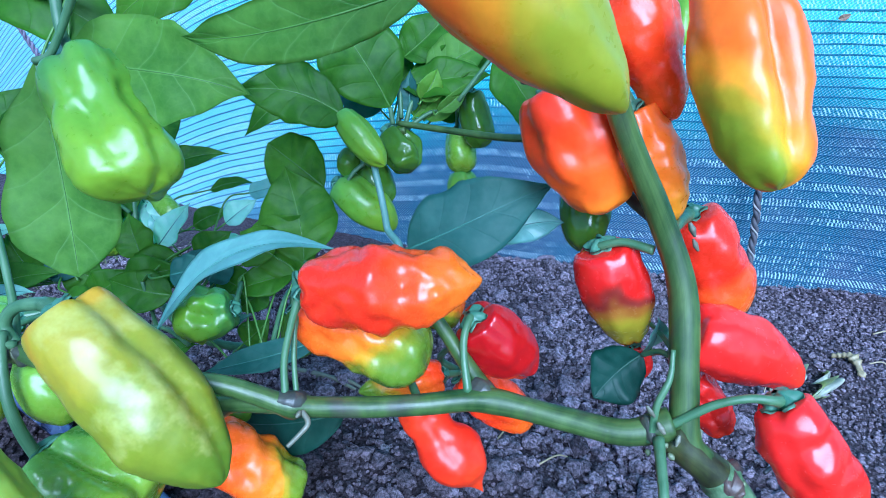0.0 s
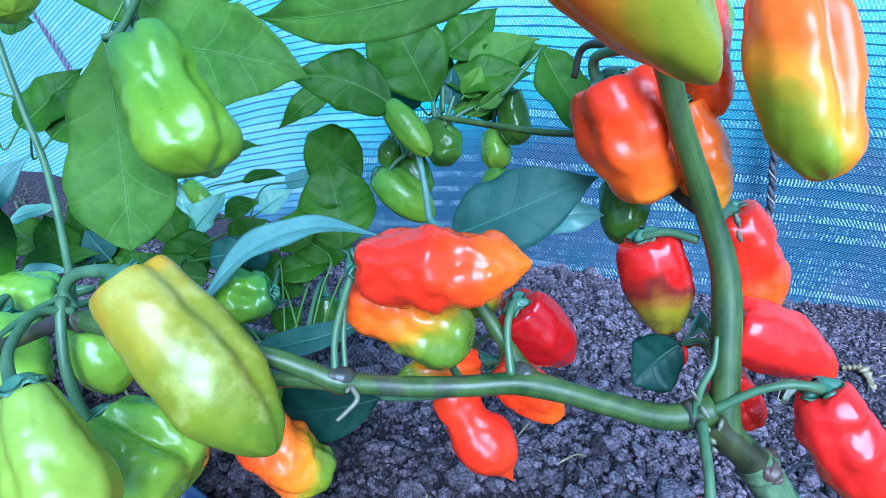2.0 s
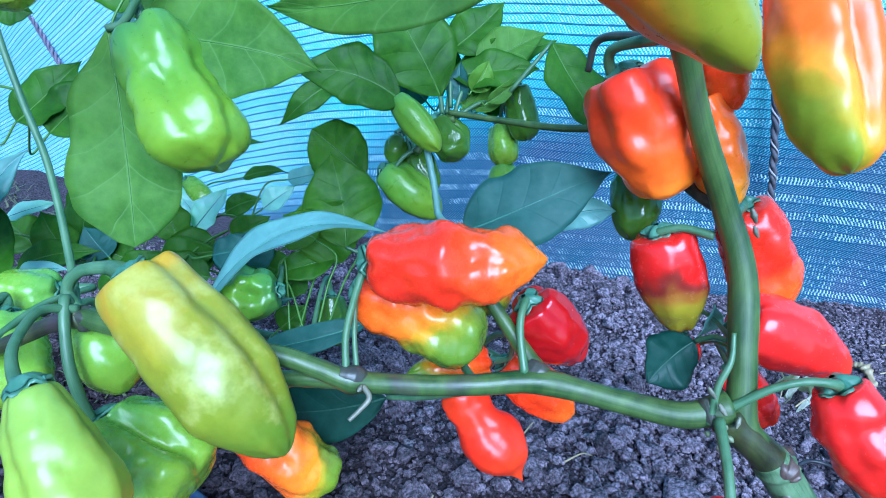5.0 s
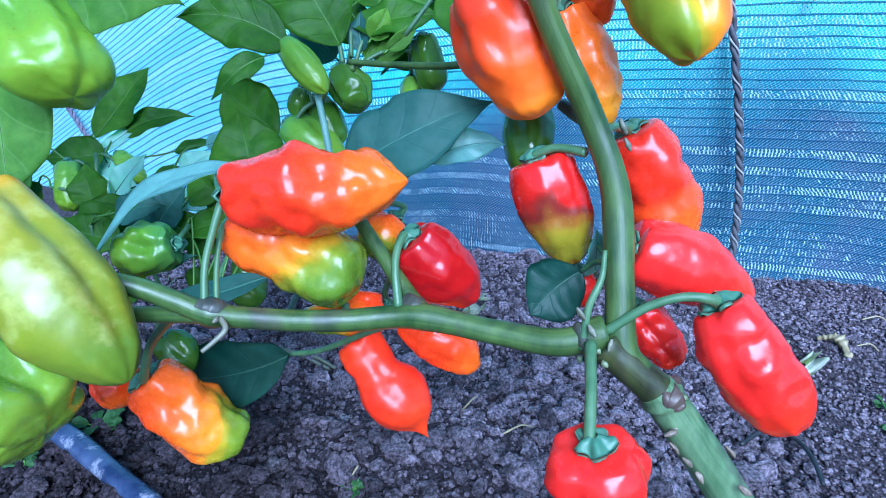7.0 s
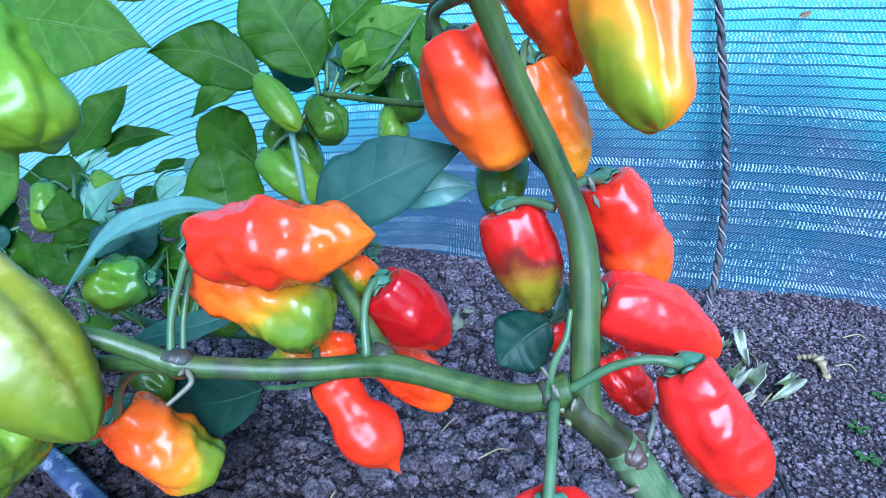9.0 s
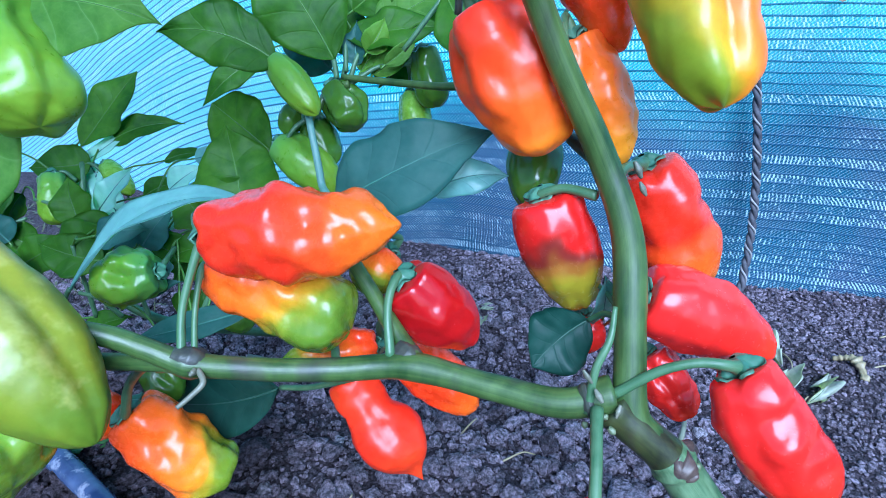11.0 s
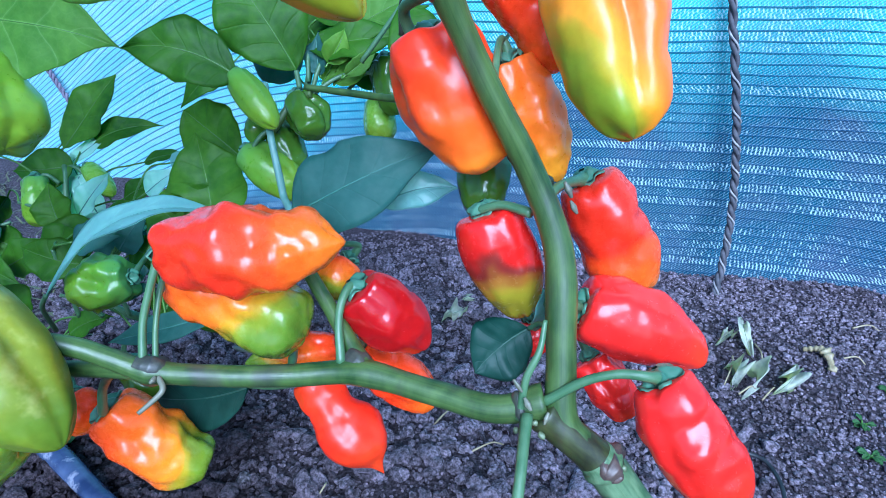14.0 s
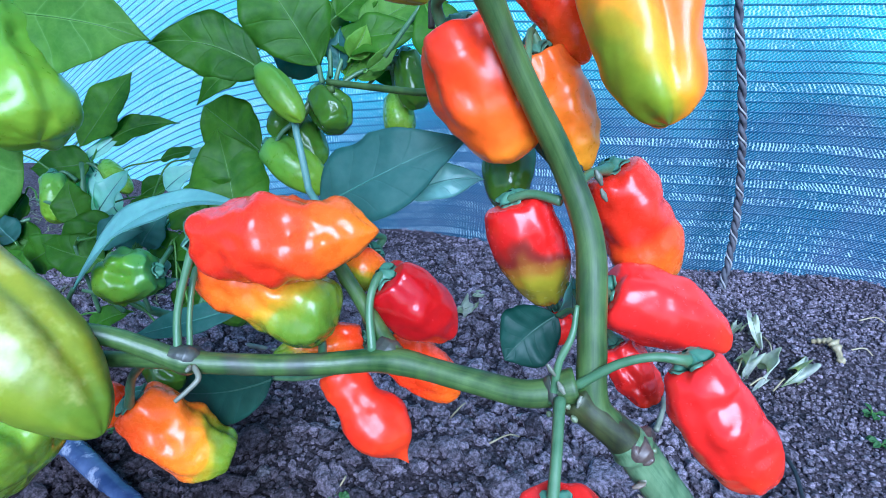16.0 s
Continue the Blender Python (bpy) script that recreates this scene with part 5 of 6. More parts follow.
leaf(plant_b, (-0.1739, 0.3442, 0.1512), (-0.1524, 0.3562, 0.1754), 0.010, (0.4, -0.6, 0.7), M_LEAFGLINT, 0.2, 0.04, 0.06, 87)
leaf(plant_b, (-0.1739, 0.2764, 0.1085), (-0.1506, 0.2800, 0.1226), 0.018, (0.0, -0.8, 0.5), M_LEAF, 0.12, 0.05, 0.06, 88)
leaf(plant_b, (-0.1654, 0.2663, 0.0861), (-0.1769, 0.2728, 0.1072), 0.018, (0.0, -0.8, 0.5), M_LEAF, 0.12, 0.05, 0.06, 89)
leaf(plant_b, (-0.0823, 0.2680, 0.1194), (-0.0973, 0.2612, 0.1089), 0.016, (0.1, -0.8, 0.6), M_LEAF, 0.12, 0.05, 0.06, 90)
leaf(plant_b, (-0.0928, 0.2562, 0.1204), (-0.0964, 0.2520, 0.1123), 0.008, (0.1, -0.6, 0.8), M_LEAFSHEEN, 0.12, 0.05, 0.06, 91)
leaf(plant_b, (-0.1423, 0.2610, 0.0798), (-0.1202, 0.2616, 0.0895), 0.012, (0.1, -0.7, 0.7), M_LEAF, 0.12, 0.05, 0.06, 92)
leaf(plant_b, (-0.0060, 0.2786, 0.2016), (0.0024, 0.2816, 0.2142), 0.010, (0.4, -0.7, 0.4), M_LEAFLIT, 0.35, 0.05, 0.06, 93)
leaf(plant_b, (0.0012, 0.2769, 0.1972), (0.0145, 0.2797, 0.2092), 0.0065, (0.4, -0.7, 0.4), M_LEAFPALE, 0.35, 0.05, 0.06, 94)
leaf(plant_b, (-0.0103, 0.2809, 0.1965), (-0.0114, 0.2858, 0.2137), 0.010, (-0.3, -0.8, 0.4), M_LEAFBLUE, 0.3, 0.05, 0.06, 95)
leaf(plant_b, (-0.1282, 0.2835, 0.1277), (-0.1583, 0.2756, 0.1118), 0.024, (0, -0.85, 0.5), M_LEAF, 0.08, 0.02, 0.05, 41)
leaf(plant_b, (-0.0785, 0.3669, 0.1897), (-0.1067, 0.3503, 0.1686), 0.015, (0.1, -0.9, 0.4), M_LEAF, 0.12, 0.12, 0.05, 42)
leaf(plant_b, (-0.1718, 0.3397, 0.1491), (-0.1443, 0.3577, 0.1869), 0.0245, (-0.2, -0.9, 0.4), M_LEAFMID, 0.08, 0.02, 0.05, 43, None, 0.001, 0.5)
leaf(plant_b, (-0.1567, 0.3417, 0.1507), (-0.1180, 0.3455, 0.1612), 0.0145, (0, -0.8, 0.6), M_LEAFMID, 0.12, 0.06, 0.05, 44)
leaf(plant_b, (-0.1628, 0.3308, 0.1424), (-0.1935, 0.3244, 0.1436), 0.022, (0, -0.85, 0.5), M_LEAF, 0.08, 0.04, 0.05, 45)
leaf(plant_b, (-0.1691, 0.3353, 0.1410), (-0.1429, 0.3485, 0.1604), 0.009, (0.2, -0.5, 0.85), M_LEAFGLINT, 0.15, 0.04, 0.05, 46)
leaf(plant_b, (-0.1625, 0.3329, 0.1359), (-0.1663, 0.3159, 0.1137), 0.016, (0.3, -0.6, 0.7), M_LEAFGLINT, 0.15, 0.04, 0.05, 47)
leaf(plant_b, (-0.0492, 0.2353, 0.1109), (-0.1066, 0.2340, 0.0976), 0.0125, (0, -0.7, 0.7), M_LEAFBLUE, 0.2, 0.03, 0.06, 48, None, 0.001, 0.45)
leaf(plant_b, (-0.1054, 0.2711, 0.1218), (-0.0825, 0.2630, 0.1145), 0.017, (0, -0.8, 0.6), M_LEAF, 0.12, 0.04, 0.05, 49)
leaf(plant_b, (-0.0898, 0.2875, 0.1278), (-0.1118, 0.2868, 0.1254), 0.014, (0, -0.6, 0.8), M_LEAFGLINT, 0.15, 0.04, 0.05, 50)
leaf(plant_b, (-0.0137, 0.3001, 0.2166), (0.0095, 0.3038, 0.2382), 0.020, (0, -0.85, 0.5), M_LEAF, 0.1, 0.04, 0.05, 51)
leaf(plant_b, (-0.0026, 0.2924, 0.2112), (0.0273, 0.2940, 0.2280), 0.020, (0, -0.8, 0.6), M_LEAFPALE, 0.15, 0.04, 0.05, 52)
leaf(plant_b, (0.0002, 0.3013, 0.2144), (0.0348, 0.2994, 0.2222), 0.018, (0, -0.75, 0.6), M_LEAF, 0.15, 0.04, 0.05, 80)
leaf(plant_b, (-0.0155, 0.3057, 0.1986), (-0.0237, 0.3152, 0.2259), 0.02, (0, -0.9, 0.4), M_LEAF, 0.1, 0.04, 0.05, 81)
leaf(plant_b, (0.0007, 0.3017, 0.1890), (0.0167, 0.3050, 0.2018), 0.016, (0.2, -0.8, 0.5), M_LEAF, 0.1, 0.04, 0.05, 82)
leaf(plant_b, (-0.0094, 0.2820, 0.1940), (-0.0019, 0.2861, 0.2092), 0.009, (0.3, -0.8, 0.4), M_LEAFLIT, 0.2, 0.04, 0.05, 54)
leaf(plant_b, (-0.0044, 0.2816, 0.1929), (0.0128, 0.2854, 0.2071), 0.009, (0.3, -0.8, 0.4), M_LEAFLIT, 0.2, 0.04, 0.05, 55)
leaf(plant_b, (-0.0037, 0.2965, 0.1947), (0.0029, 0.3022, 0.2216), 0.018, (0, -0.9, 0.4), M_LEAF, 0.1, 0.04, 0.05, 56)
leaf(plant_b, (-0.1078, 0.2649, 0.1232), (-0.0942, 0.2706, 0.1394), 0.017, (0, -0.85, 0.5), M_LEAFBLUE, 0.1, 0.04, 0.05, 57)
leaf(plant_b, (-0.1282, 0.3385, 0.1409), (-0.1029, 0.3381, 0.1463), 0.008, (0, -0.6, 0.8), M_LEAF, 0.12, 0.04, 0.05, 58)
leaf(plant_b, (-0.1422, 0.3093, 0.1203), (-0.1548, 0.3171, 0.1368), 0.013, (0, -0.7, 0.7), M_LEAFGLINT, 0.12, 0.04, 0.05, 59)
leaf(plant_b, (-0.1356, 0.3234, 0.1254), (-0.1151, 0.3240, 0.1339), 0.012, (0, -0.8, 0.5), M_LEAF, 0.12, 0.04, 0.05, 60)
leaf(plant_b, (-0.2165, 0.2713, 0.1169), (-0.1783, 0.2698, 0.1266), 0.014, (0, -0.75, 0.6), M_LEAF, 0.12, 0.06, 0.05, 61)
leaf(plant_b, (-0.2132, 0.2614, 0.1152), (-0.1895, 0.2644, 0.1222), 0.011, (0, -0.5, 0.85), M_LEAFGLINT, 0.12, 0.06, 0.05, 62)
leaf(plant_b, (-0.1256, 0.2637, 0.1166), (-0.1564, 0.2678, 0.1258), 0.019, (0, -0.8, 0.6), M_LEAF, 0.12, 0.06, 0.05, 63)
leaf(plant_b, (-0.1181, 0.2527, 0.1336), (-0.0965, 0.2517, 0.1383), 0.014, (0, -0.8, 0.6), M_LEAFBLUE, 0.12, 0.06, 0.05, 64)
leaf(plant_b, (-0.1766, 0.2689, 0.1160), (-0.1563, 0.2594, 0.1103), 0.014, (0, -0.7, 0.7), M_LEAF, 0.12, 0.06, 0.05, 65)
leaf(plant_b, (-0.0675, 0.2637, 0.1270), (-0.0971, 0.2572, 0.1215), 0.015, (0, -0.7, 0.7), M_LEAF, 0.12, 0.06, 0.05, 66)
leaf(plant_b, (-0.0947, 0.3033, 0.1518), (-0.0754, 0.3057, 0.1569), 0.011, (0, -0.6, 0.8), M_LEAFSHEEN, 0.12, 0.06, 0.05, 67)
leaf(plant_b, (-0.1931, 0.3102, 0.1475), (-0.2012, 0.2905, 0.1105), 0.02, (0, -0.8, 0.5), M_LEAF, 0.12, 0.06, 0.05, 68)
leaf(plant_b, (-0.1716, 0.2863, 0.1130), (-0.1909, 0.2867, 0.1247), 0.018, (0, -0.8, 0.5), M_LEAF, 0.12, 0.06, 0.05, 69)
leaf(plant_b, (-0.1986, 0.2824, 0.1178), (-0.2109, 0.2876, 0.1396), 0.020, (0.1, -0.85, 0.5), M_LEAFMID, 0.15, 0.05, 0.06, 111)
leaf(plant_b, (-0.2176, 0.2891, 0.1196), (-0.2354, 0.2943, 0.1357), 0.020, (0.1, -0.8, 0.6), M_LEAFMID, 0.15, 0.05, 0.06, 112)
leaf(plant_b, (-0.2210, 0.2801, 0.1388), (-0.1984, 0.2819, 0.1467), 0.009, (0.1, -0.5, 0.9), M_LEAFGLINT, 0.15, 0.05, 0.06, 113)
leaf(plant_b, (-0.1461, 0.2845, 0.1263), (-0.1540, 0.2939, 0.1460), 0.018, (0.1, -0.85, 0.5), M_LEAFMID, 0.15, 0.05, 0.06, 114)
leaf(plant_b, (-0.1401, 0.2907, 0.1297), (-0.1239, 0.2965, 0.1498), 0.014, (0.1, -0.6, 0.8), M_LEAFGLINT, 0.2, 0.05, 0.08, 115)
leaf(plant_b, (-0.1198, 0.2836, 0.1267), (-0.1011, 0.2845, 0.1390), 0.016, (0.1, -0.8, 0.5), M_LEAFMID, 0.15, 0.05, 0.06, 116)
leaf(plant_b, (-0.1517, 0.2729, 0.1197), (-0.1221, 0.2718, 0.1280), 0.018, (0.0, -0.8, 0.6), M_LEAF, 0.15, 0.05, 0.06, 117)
leaf(plant_b, (-0.1063, 0.2954, 0.1390), (-0.0912, 0.2998, 0.1499), 0.012, (0.0, -0.6, 0.8), M_LEAFGLINT, 0.2, 0.05, 0.08, 118)
leaf(plant_b, (-0.0746, 0.2615, 0.1373), (-0.0896, 0.2674, 0.1480), 0.020, (0.0, -0.85, 0.5), M_LEAFMID, 0.15, 0.05, 0.06, 119)
leaf(plant_b, (-0.1797, 0.2817, 0.1180), (-0.1897, 0.2840, 0.1331), 0.016, (0.0, -0.7, 0.7), M_LEAFBLUE, 0.15, 0.05, 0.06, 120)
leaf(plant_b, (-0.1051, 0.2455, 0.1098), (-0.0840, 0.2449, 0.1179), 0.009, (0.0, -0.6, 0.8), M_LEAFBLUE, 0.2, 0.05, 0.06, 121)
leaf(plant_b, (-0.0934, 0.2551, 0.0940), (-0.0807, 0.2578, 0.1053), 0.014, (0.0, -0.8, 0.6), M_LEAFMID, 0.15, 0.05, 0.06, 122)
leaf(plant_b, (-0.1030, 0.2810, 0.1250), (-0.1113, 0.2725, 0.1120), 0.016, (0.0, -0.8, 0.6), M_LEAFBLUE, 0.15, 0.05, 0.06, 123)
leaf(plant_b, (-0.1911, 0.3130, 0.1310), (-0.2002, 0.3040, 0.1144), 0.014, (0.0, -0.8, 0.6), M_LEAFMID, 0.15, 0.05, 0.06, 124)
pod("small upright-hung green pepper with a pale sheen", (-0.0373, 0.2586, 0.2004), (-0.0207, 0.2454, 0.1837), 0.0125, M_GREEN, "long", 3, 0.06, 0.03, 201)
pod("tiny dark green pepper under a leaf", (-0.0379, 0.2796, 0.1803), (-0.0404, 0.2730, 0.1698), 0.0105, M_DEEP, "round", 3, 0.1, 0.05, 213)
pod("small round dark green pepper", (-0.0201, 0.2775, 0.1883), (-0.0096, 0.2686, 0.1743), 0.0185, M_DEEP, "blocky", 3, 0.24, 0.12, 202)
pod("dark green pepper in the shade of a leaf", (-0.0323, 0.2826, 0.1747), (-0.0221, 0.2702, 0.1573), 0.016, M_DEEP, "long", 3, 0.1, 0.05, 203)
pod("ribbed green pepper hanging from the branch", (0.0161, 0.2935, 0.2004), (0.0215, 0.2820, 0.1795), 0.016, M_DEEP, "blocky", 5, 0.1, 0.04, 204)
pod("glossy green pepper with a creased side", (-0.0433, 0.2737, 0.1663), (-0.0185, 0.2635, 0.1490), 0.0195, M_GREEN, "long", 3, 0.1, 0.05, 205)
pod("pale green young ribbed pepper", (0.0114, 0.2961, 0.1824), (0.0129, 0.2862, 0.1660), 0.0154, M_LIME, "blocky", 5, 0.08, 0.03, 206, (0, 0, 0))
pod("green pepper under the broad leaf", (0.0119, 0.2898, 0.1646), (0.0143, 0.2799, 0.1483), 0.0155, M_GREEN, "round", 3, 0.1, 0.05, 207)
pod("wrinkled shiny green pepper", (-0.0884, 0.2380, 0.1243), (-0.1115, 0.2338, 0.1210), 0.0240, M_GREEN, "blocky", 4, 0.2, 0.2, 208, (0, 0, 0), [(-0.0883, 0.2476, 0.1254), (-0.0902, 0.2587, 0.1250)], 0.0011, star=0.7)
pod("tiny lime-green pepper by pale leaves", (-0.1562, 0.3324, 0.1404), (-0.1402, 0.3219, 0.1274), 0.0115, M_LIME, "long", 3, 0.06, 0.03, 209)
pod("small creased green pepper", (-0.1760, 0.3174, 0.1395), (-0.1720, 0.3040, 0.1176), 0.015, M_GREEN, "blocky", 4, 0.14, 0.1, 210)
pod("green pepper in the shade behind the branch", (-0.0710, 0.2677, 0.1032), (-0.0673, 0.2559, 0.0834), 0.0175, M_DEEP, "blocky", 4, 0.12, 0.08, 211)
pod("green pepper low among the stems", (-0.1042, 0.2447, 0.0753), (-0.0921, 0.2372, 0.0618), 0.0185, M_DEEP, "round", 4, 0.12, 0.08, 212)


# ---- on the ground ----
def hose():
    a, b = Vector((-0.2238, 0.2897, 0.0000)), Vector((-0.1196, 0.2192, 0.0000))
    d = (b - a).normalized()
    pts = [a - d * 4.0, a - d * 0.2, a, a.lerp(b, 0.5) + Vector((0.002, 0.001, 0)), b, b + d * 0.2, b + d * 4.0]
    ob = tube("drip_hose", [p + Vector((0, 0, 0.0055)) for p in pts], [0.0050, 0.0050], M_HOSE, 20, 10, 0.02, 4)
    tagged(ob, "blue-black plastic drip hose lying dusty on the soil", "hose")


hose()


def cable():
    pts = [(0.1767, 0.2454, 0.0000), (0.1948, 0.2551, 0.0000), (0.2064, 0.2508, 0.0000), (0.2081, 0.2370, 0.0000), (0.2020, 0.2180, 0.0000)]
    tagged(tube("thin_cable", [Vector(p) + Vector((0, 0, 0.004)) for p in pts], [0.0011, 0.0011], M_CABLE, 8, 8, 0.0, 1), "thin black cable looped on the soil", "cable")


cable()


def seam():
    """The braided seam that joins two widths of the net."""
    line = smooth_line([(-0.4900, 0.7480, 0.2350), (-0.4696, 0.7380, 0.1919), (-0.4458, 0.7262, 0.1481), (-0.4250, 0.7160, 0.1120), (-0.4000, 0.7030, 0.0700)], 24)
    root = new("net_seam")
    root.location = line[0]
    bpy.context.view_layer.update()
    tagged(root, "braided brownish seam stitched down the shade net", "seam")
    n = len(line)
    for k in range(2):
        pts = []
        for i, c in enumerate(line):
            x, y, _ = basis(line[min(i + 1, n - 1)] - line[max(i - 1, 0)], (0, -1, 0))
            th = i * 0.9 + k * math.pi
            pts.append(c + x * (0.0022 * math.cos(th)) + y * (0.0014 * math.sin(th)))
        under(tube("strand", pts, [0.0016, 0.0016], M_SEAM, 6, 1, 0.05, k), root)


seam()


def dry_leaf(label, a, b, width, up, material, seed, curl=0.2, fold=0.5, lift=0.004):
    a, b = Vector(a), Vector(b)
    a.z = soil_height(a.x, a.y) + lift
    b.z = soil_height(b.x, b.y) + lift
    root = new("dry_leaf")
    root.location = a
    bpy.context.view_layer.update()
    tagged(root, label, "fallen leaf", "withered leaves on the soil")
    leaf(root, a, a.lerp(b, 0.85), width * 0.75, up, material, fold * 1.5, curl * 1.3, 1.8, seed, None, 0.0007, 0.45)


dry_leaf("pale curled withered leaf lying on the soil", (0.0367, 0.3778, 0.0000), (0.0602, 0.3943, 0.0000), 0.012, (0.1, -0.55, 1), M_LEAFDRY, 301, 0.22, 0.6, 0.006)
dry_leaf("grey-green shrivelled leaf on the soil", (0.2216, 0.3269, 0.0000), (0.2203, 0.3060, 0.0000), 0.012, (0.3, -0.5, 0.9), M_LEAFDRY, 302, 0.3, 0.8)
dry_leaf("grey-green shrivelled leaf on the soil", (0.2486, 0.3629, 0.0000), (0.2422, 0.3293, 0.0000), 0.009, (-0.4, -0.5, 0.9), M_LEAFDRY, 303, 0.3)
dry_leaf("dry whitish leaf scrap", (0.2245, 0.3478, 0.0000), (0.2427, 0.3571, 0.0000), 0.009, (0, -0.5, 0.9), M_LEAFDRY, 304)
dry_leaf("folded dry leaf with a stalk, on the soil", (0.2399, 0.3040, 0.0000), (0.2737, 0.3323, 0.0000), 0.013, (0.3, -0.4, 0.9), M_LEAFDRY, 305, 0.1, 0.6)
dry_leaf("grey-green shrivelled leaf on the soil", (0.2243, 0.3019, 0.0000), (0.2298, 0.3358, 0.0000), 0.010, (0.5, -0.5, 0.8), M_LEAFDRY, 306, 0.35)
dry_leaf("small dry leaf scrap beside the stem", (0.0527, 0.4045, 0.0341), (0.0586, 0.4118, 0.0504), 0.007, (0.5, -0.7, 0.4), M_LEAFDRY, 307)


def seed_husk():
    """A yellowish crumpled husk: a knobbly short strip."""
    a, b = Vector((0.2785, 0.3408, 0.0000)), Vector((0.2858, 0.3182, 0.0000))
    mid = a.lerp(b, 0.5) + Vector((0.004, 0.004, 0.010))
    bulges = tuple((0.06 + 0.125 * k, 0.25 + 0.3 * ((k * 5) % 3), 0.035) for k in range(8))
    ob = tube("dry_husk", [a + Vector((0, 0, 0.006)), mid, b + Vector((0, 0, 0.005))], [0.0011, 0.0021, 0.0014], M_STRAW, 12, 16, 1.0, 9, bulges)
    tagged(ob, "yellowish crumpled dry husk on the soil", "husk")


seed_husk()


def pale_stones():
    """Dry lumps that stand out pale against the soil."""
    for k, (x, y, r) in enumerate(((-0.0637, 0.2383, 0.0052), (-0.0328, 0.2715, 0.0036), (0.0745, 0.2775, 0.0038), (0.1676, 0.2827, 0.0042))):
        v, f = lump_forms(1, 60 + k, 2)[0]
        v = v * (r, r * 0.85, r * 0.75) + (x, y, soil_height(x, y) + r * 0.45)
        ob = mesh_object("soil_stone", v.tolist(), f.tolist(), M_PALECLOD, None, False)
        tagged(ob, "pale grey crumbly lump of dry earth on the soil", "clod", "pale lumps on the soil")


pale_stones()


def straws():
    """Thin dry stalks and root threads strewn over the soil."""
    spots = (((0.0536, 0.2559, 0.0000), (0.0718, 0.2608, 0.0000), "pale bent dry stalk"), ((-0.0827, 0.3373, 0.0000), (-0.0450, 0.3191, 0.0000), "dry grey twig half buried"), ((0.3282, 0.3663, 0.0000), (0.3446, 0.3628, 0.0000), "thin dry straw"),
             ((-0.0237, 0.2258, 0.0000), (-0.0202, 0.2363, 0.0000), "thin dry straw"), ((0.0320, 0.2736, 0.0000), (0.0443, 0.2886, 0.0000), "thin dry straw"), ((0.1474, 0.2639, 0.0000), (0.1606, 0.2903, 0.0000), "grey dry twig half buried"),
             ((-0.1057, 0.3474, 0.0000), (-0.0487, 0.3181, 0.0000), "curved grey-brown dry twig"), ((0.2991, 0.3325, 0.0000), (0.3105, 0.3263, 0.0000), "thin dry straw"), ((0.2298, 0.3358, 0.0000), (0.2118, 0.3077, 0.0000), "curled dry leaf stalk"), ((0.2168, 0.2996, 0.0000), (0.2292, 0.3043, 0.0000), "curled dry leaf stalk"), ((0.2283, 0.2943, 0.0000), (0.2413, 0.3050, 0.0000), "thin dry straw"), ((0.2506, 0.3487, 0.0000), (0.2404, 0.3187, 0.0000), "curled dry leaf stalk"))
    for k, (a, b, label) in enumerate(spots):
        a, b = Vector(a), Vector(b)
        up = Vector((0, 0, 0.0045))
        mid = a.lerp(b, 0.5) + Vector((0.002, 0.001, 0.003))
        r = 0.0017 if "twig" in label else 0.0006
        ob = tube("dry_straw", [a + up, mid + up, b + up], [r, r * 0.6], M_STRAW if "twig" not in label else M_DRYTWIG, 7, 8, 0.2, k)
        tagged(ob, label + " on the soil", "straw", "dry straws on the soil")


straws()


def net_scrap():
    """A brown scrap of leaf caught in the net."""
    root = new("leaf_scrap")
    root.location = (0.2886, 0.4435, 0.2209)
    bpy.context.view_layer.update()
    tagged(root, "tiny brown scrap of dry leaf caught in the net", "leaf scrap")
    leaf(root, (0.2845, 0.4422, 0.2187), (0.2924, 0.4407, 0.2219), 0.004, (0, -1, 0.2), M_SCARLEAF, 0.3, 0.1, 0.2, 311, None, 0.0004)


net_scrap()


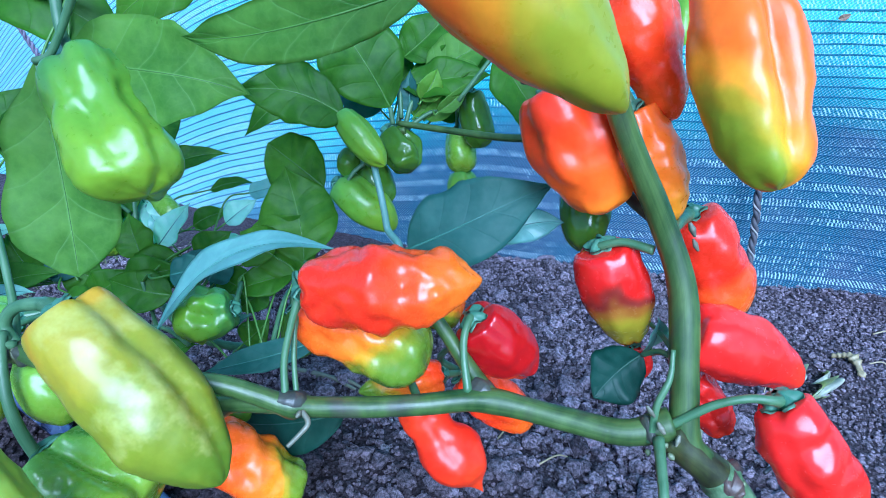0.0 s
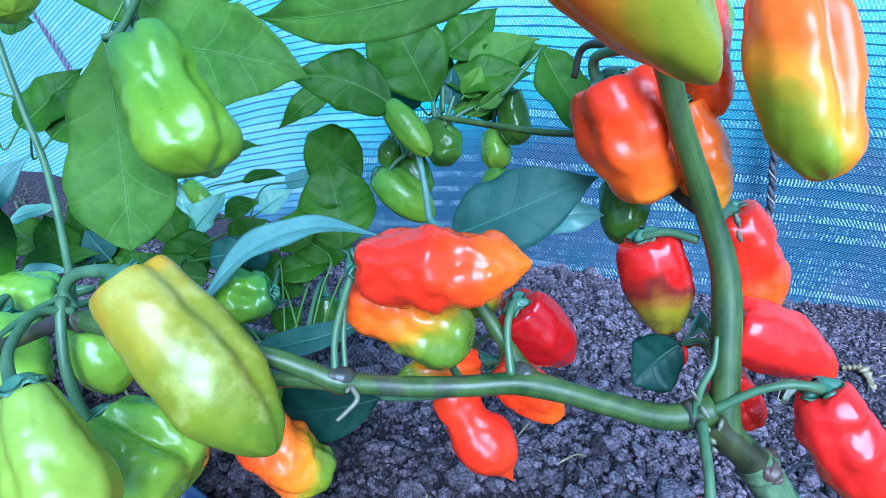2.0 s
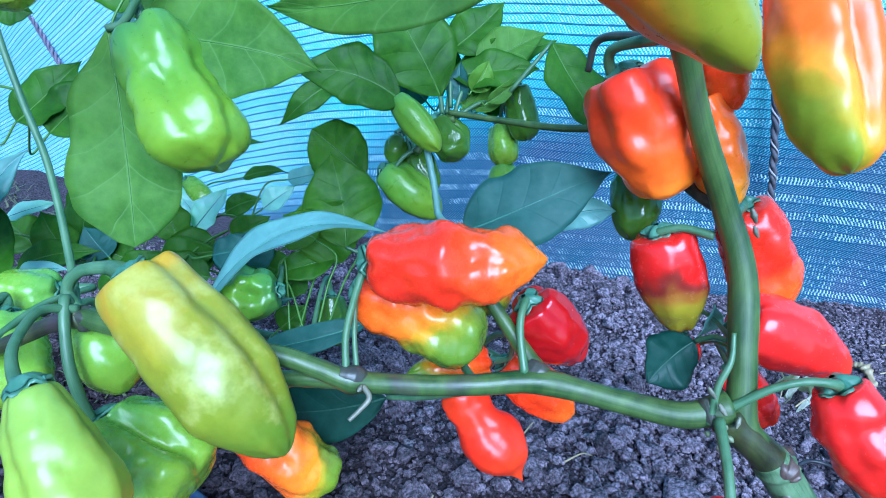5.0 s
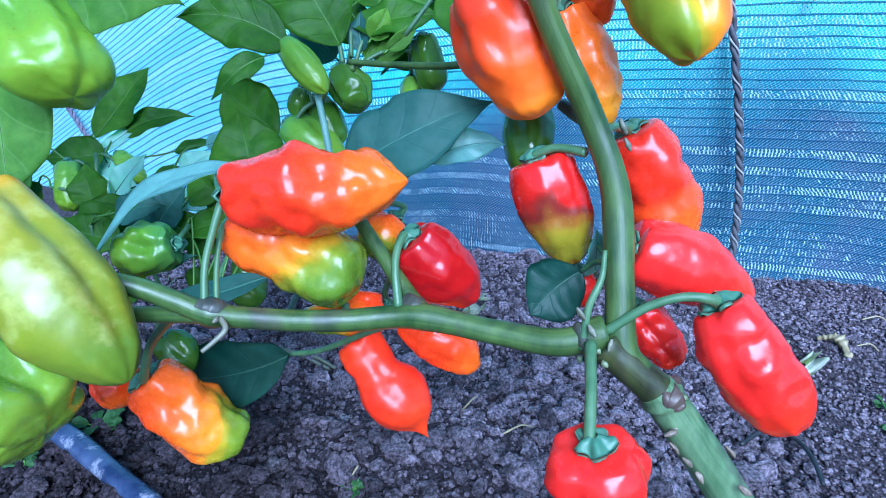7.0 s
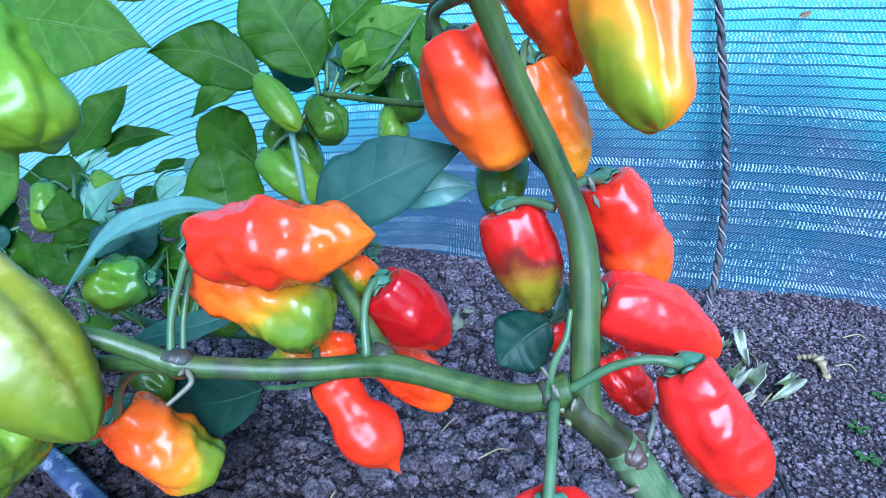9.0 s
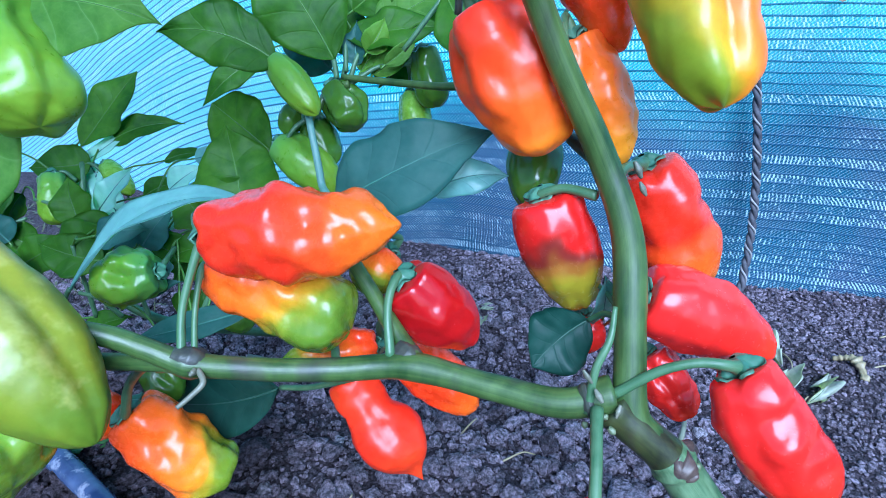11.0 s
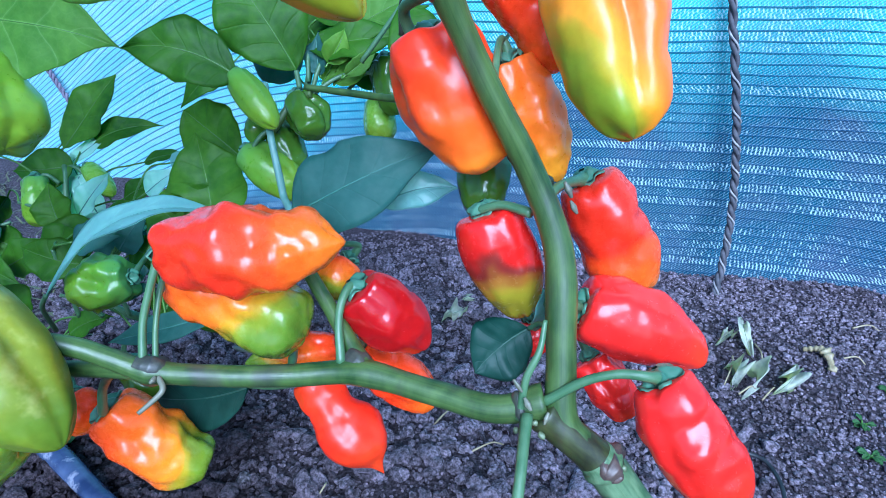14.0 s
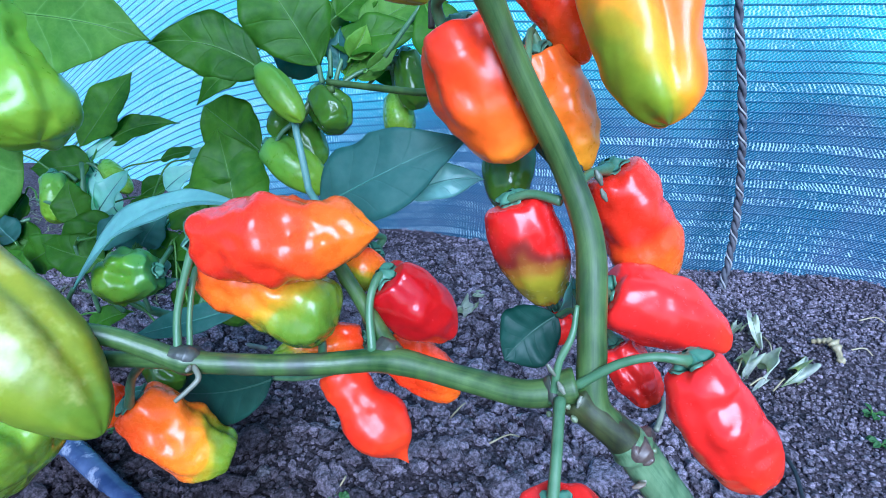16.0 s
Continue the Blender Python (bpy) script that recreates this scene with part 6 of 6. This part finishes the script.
def weed(at, size, seed, label):
    """A small seedling of several round-lobed leaves on thin stalks."""
    at = Vector(at)
    at.z = soil_height(at.x, at.y)
    rnd = random.Random(seed)
    root = new("weed_seedling")
    root.location = at
    bpy.context.view_layer.update()
    tagged(root, label, "weed", "weed seedlings in the bed")
    for k in range(8):
        th = rnd.uniform(0, 6.28)
        d = Vector((math.cos(th), math.sin(th), 0))
        a = at + d * size * 0.25 + Vector((0, 0, size * 0.35 * rnd.random() + 0.002))
        b = a + d * size * rnd.uniform(0.4, 0.8) + Vector((0, 0, size * rnd.uniform(-0.1, 0.35)))
        leaf(root, a, b, size * rnd.uniform(0.3, 0.5), (0.2 * rnd.random(), -0.4, 1), M_WEED, 0.2, 0.05, 0.1, seed + k, [at + Vector((0, 0, 0.001))], 0.0005, 0.6)


weed((0.2804, 0.2805, 0.0000), 0.0065, 401, "small green weed seedling in the soil")
weed((0.2701, 0.2588, 0.0000), 0.0072, 402, "small green weed seedling in the soil")
weed((0.3119, 0.3062, 0.0000), 0.0050, 403, "small green weed seedling in the soil")
weed((-0.1962, 0.2468, 0.0000), 0.010, 404, "small green weed seedling by the hose")
weed((-0.1748, 0.2787, 0.0000), 0.016, 405, "narrow green weed beside the hose")
weed((-0.0206, 0.2208, 0.0000), 0.007, 406, "tiny green weed sprout in the soil")


def grass_litter():
    """Dry grass bits and small weeds on the far soil by the net's foot."""
    rng = random.Random(77)
    verts, faces = [], []
    for _ in range(900):
        x = rng.uniform(-0.62, -0.2)
        y = 0.42 + (-0.2 - x) * 0.62 + rng.uniform(-0.12, 0.1)
        z = soil_height(x, y) + 0.001
        th, lean = rng.uniform(0, 6.28), rng.uniform(0.1, 0.9)
        ln, w = rng.uniform(0.006, 0.02), rng.uniform(0.0005, 0.0011)
        d = Vector((math.cos(th), math.sin(th), lean)).normalized() * ln
        sd = Vector((-math.sin(th), math.cos(th), 0)) * w
        p0 = Vector((x, y, z))
        n = len(verts)
        verts += [p0 - sd, p0 + sd, p0 + d * 0.6 + sd * 0.7, p0 + d * 0.6 - sd * 0.7, p0 + d + Vector((0, 0, -0.2 * ln))]
        faces += [(n, n + 1, n + 2, n + 3), (n + 3, n + 2, n + 4)]
    tagged(mesh_object("grass_litter", verts, faces, M_LITTER), "short dry grass and weed bits at the foot of the net", "dry grass", kind="stuff")


grass_litter()
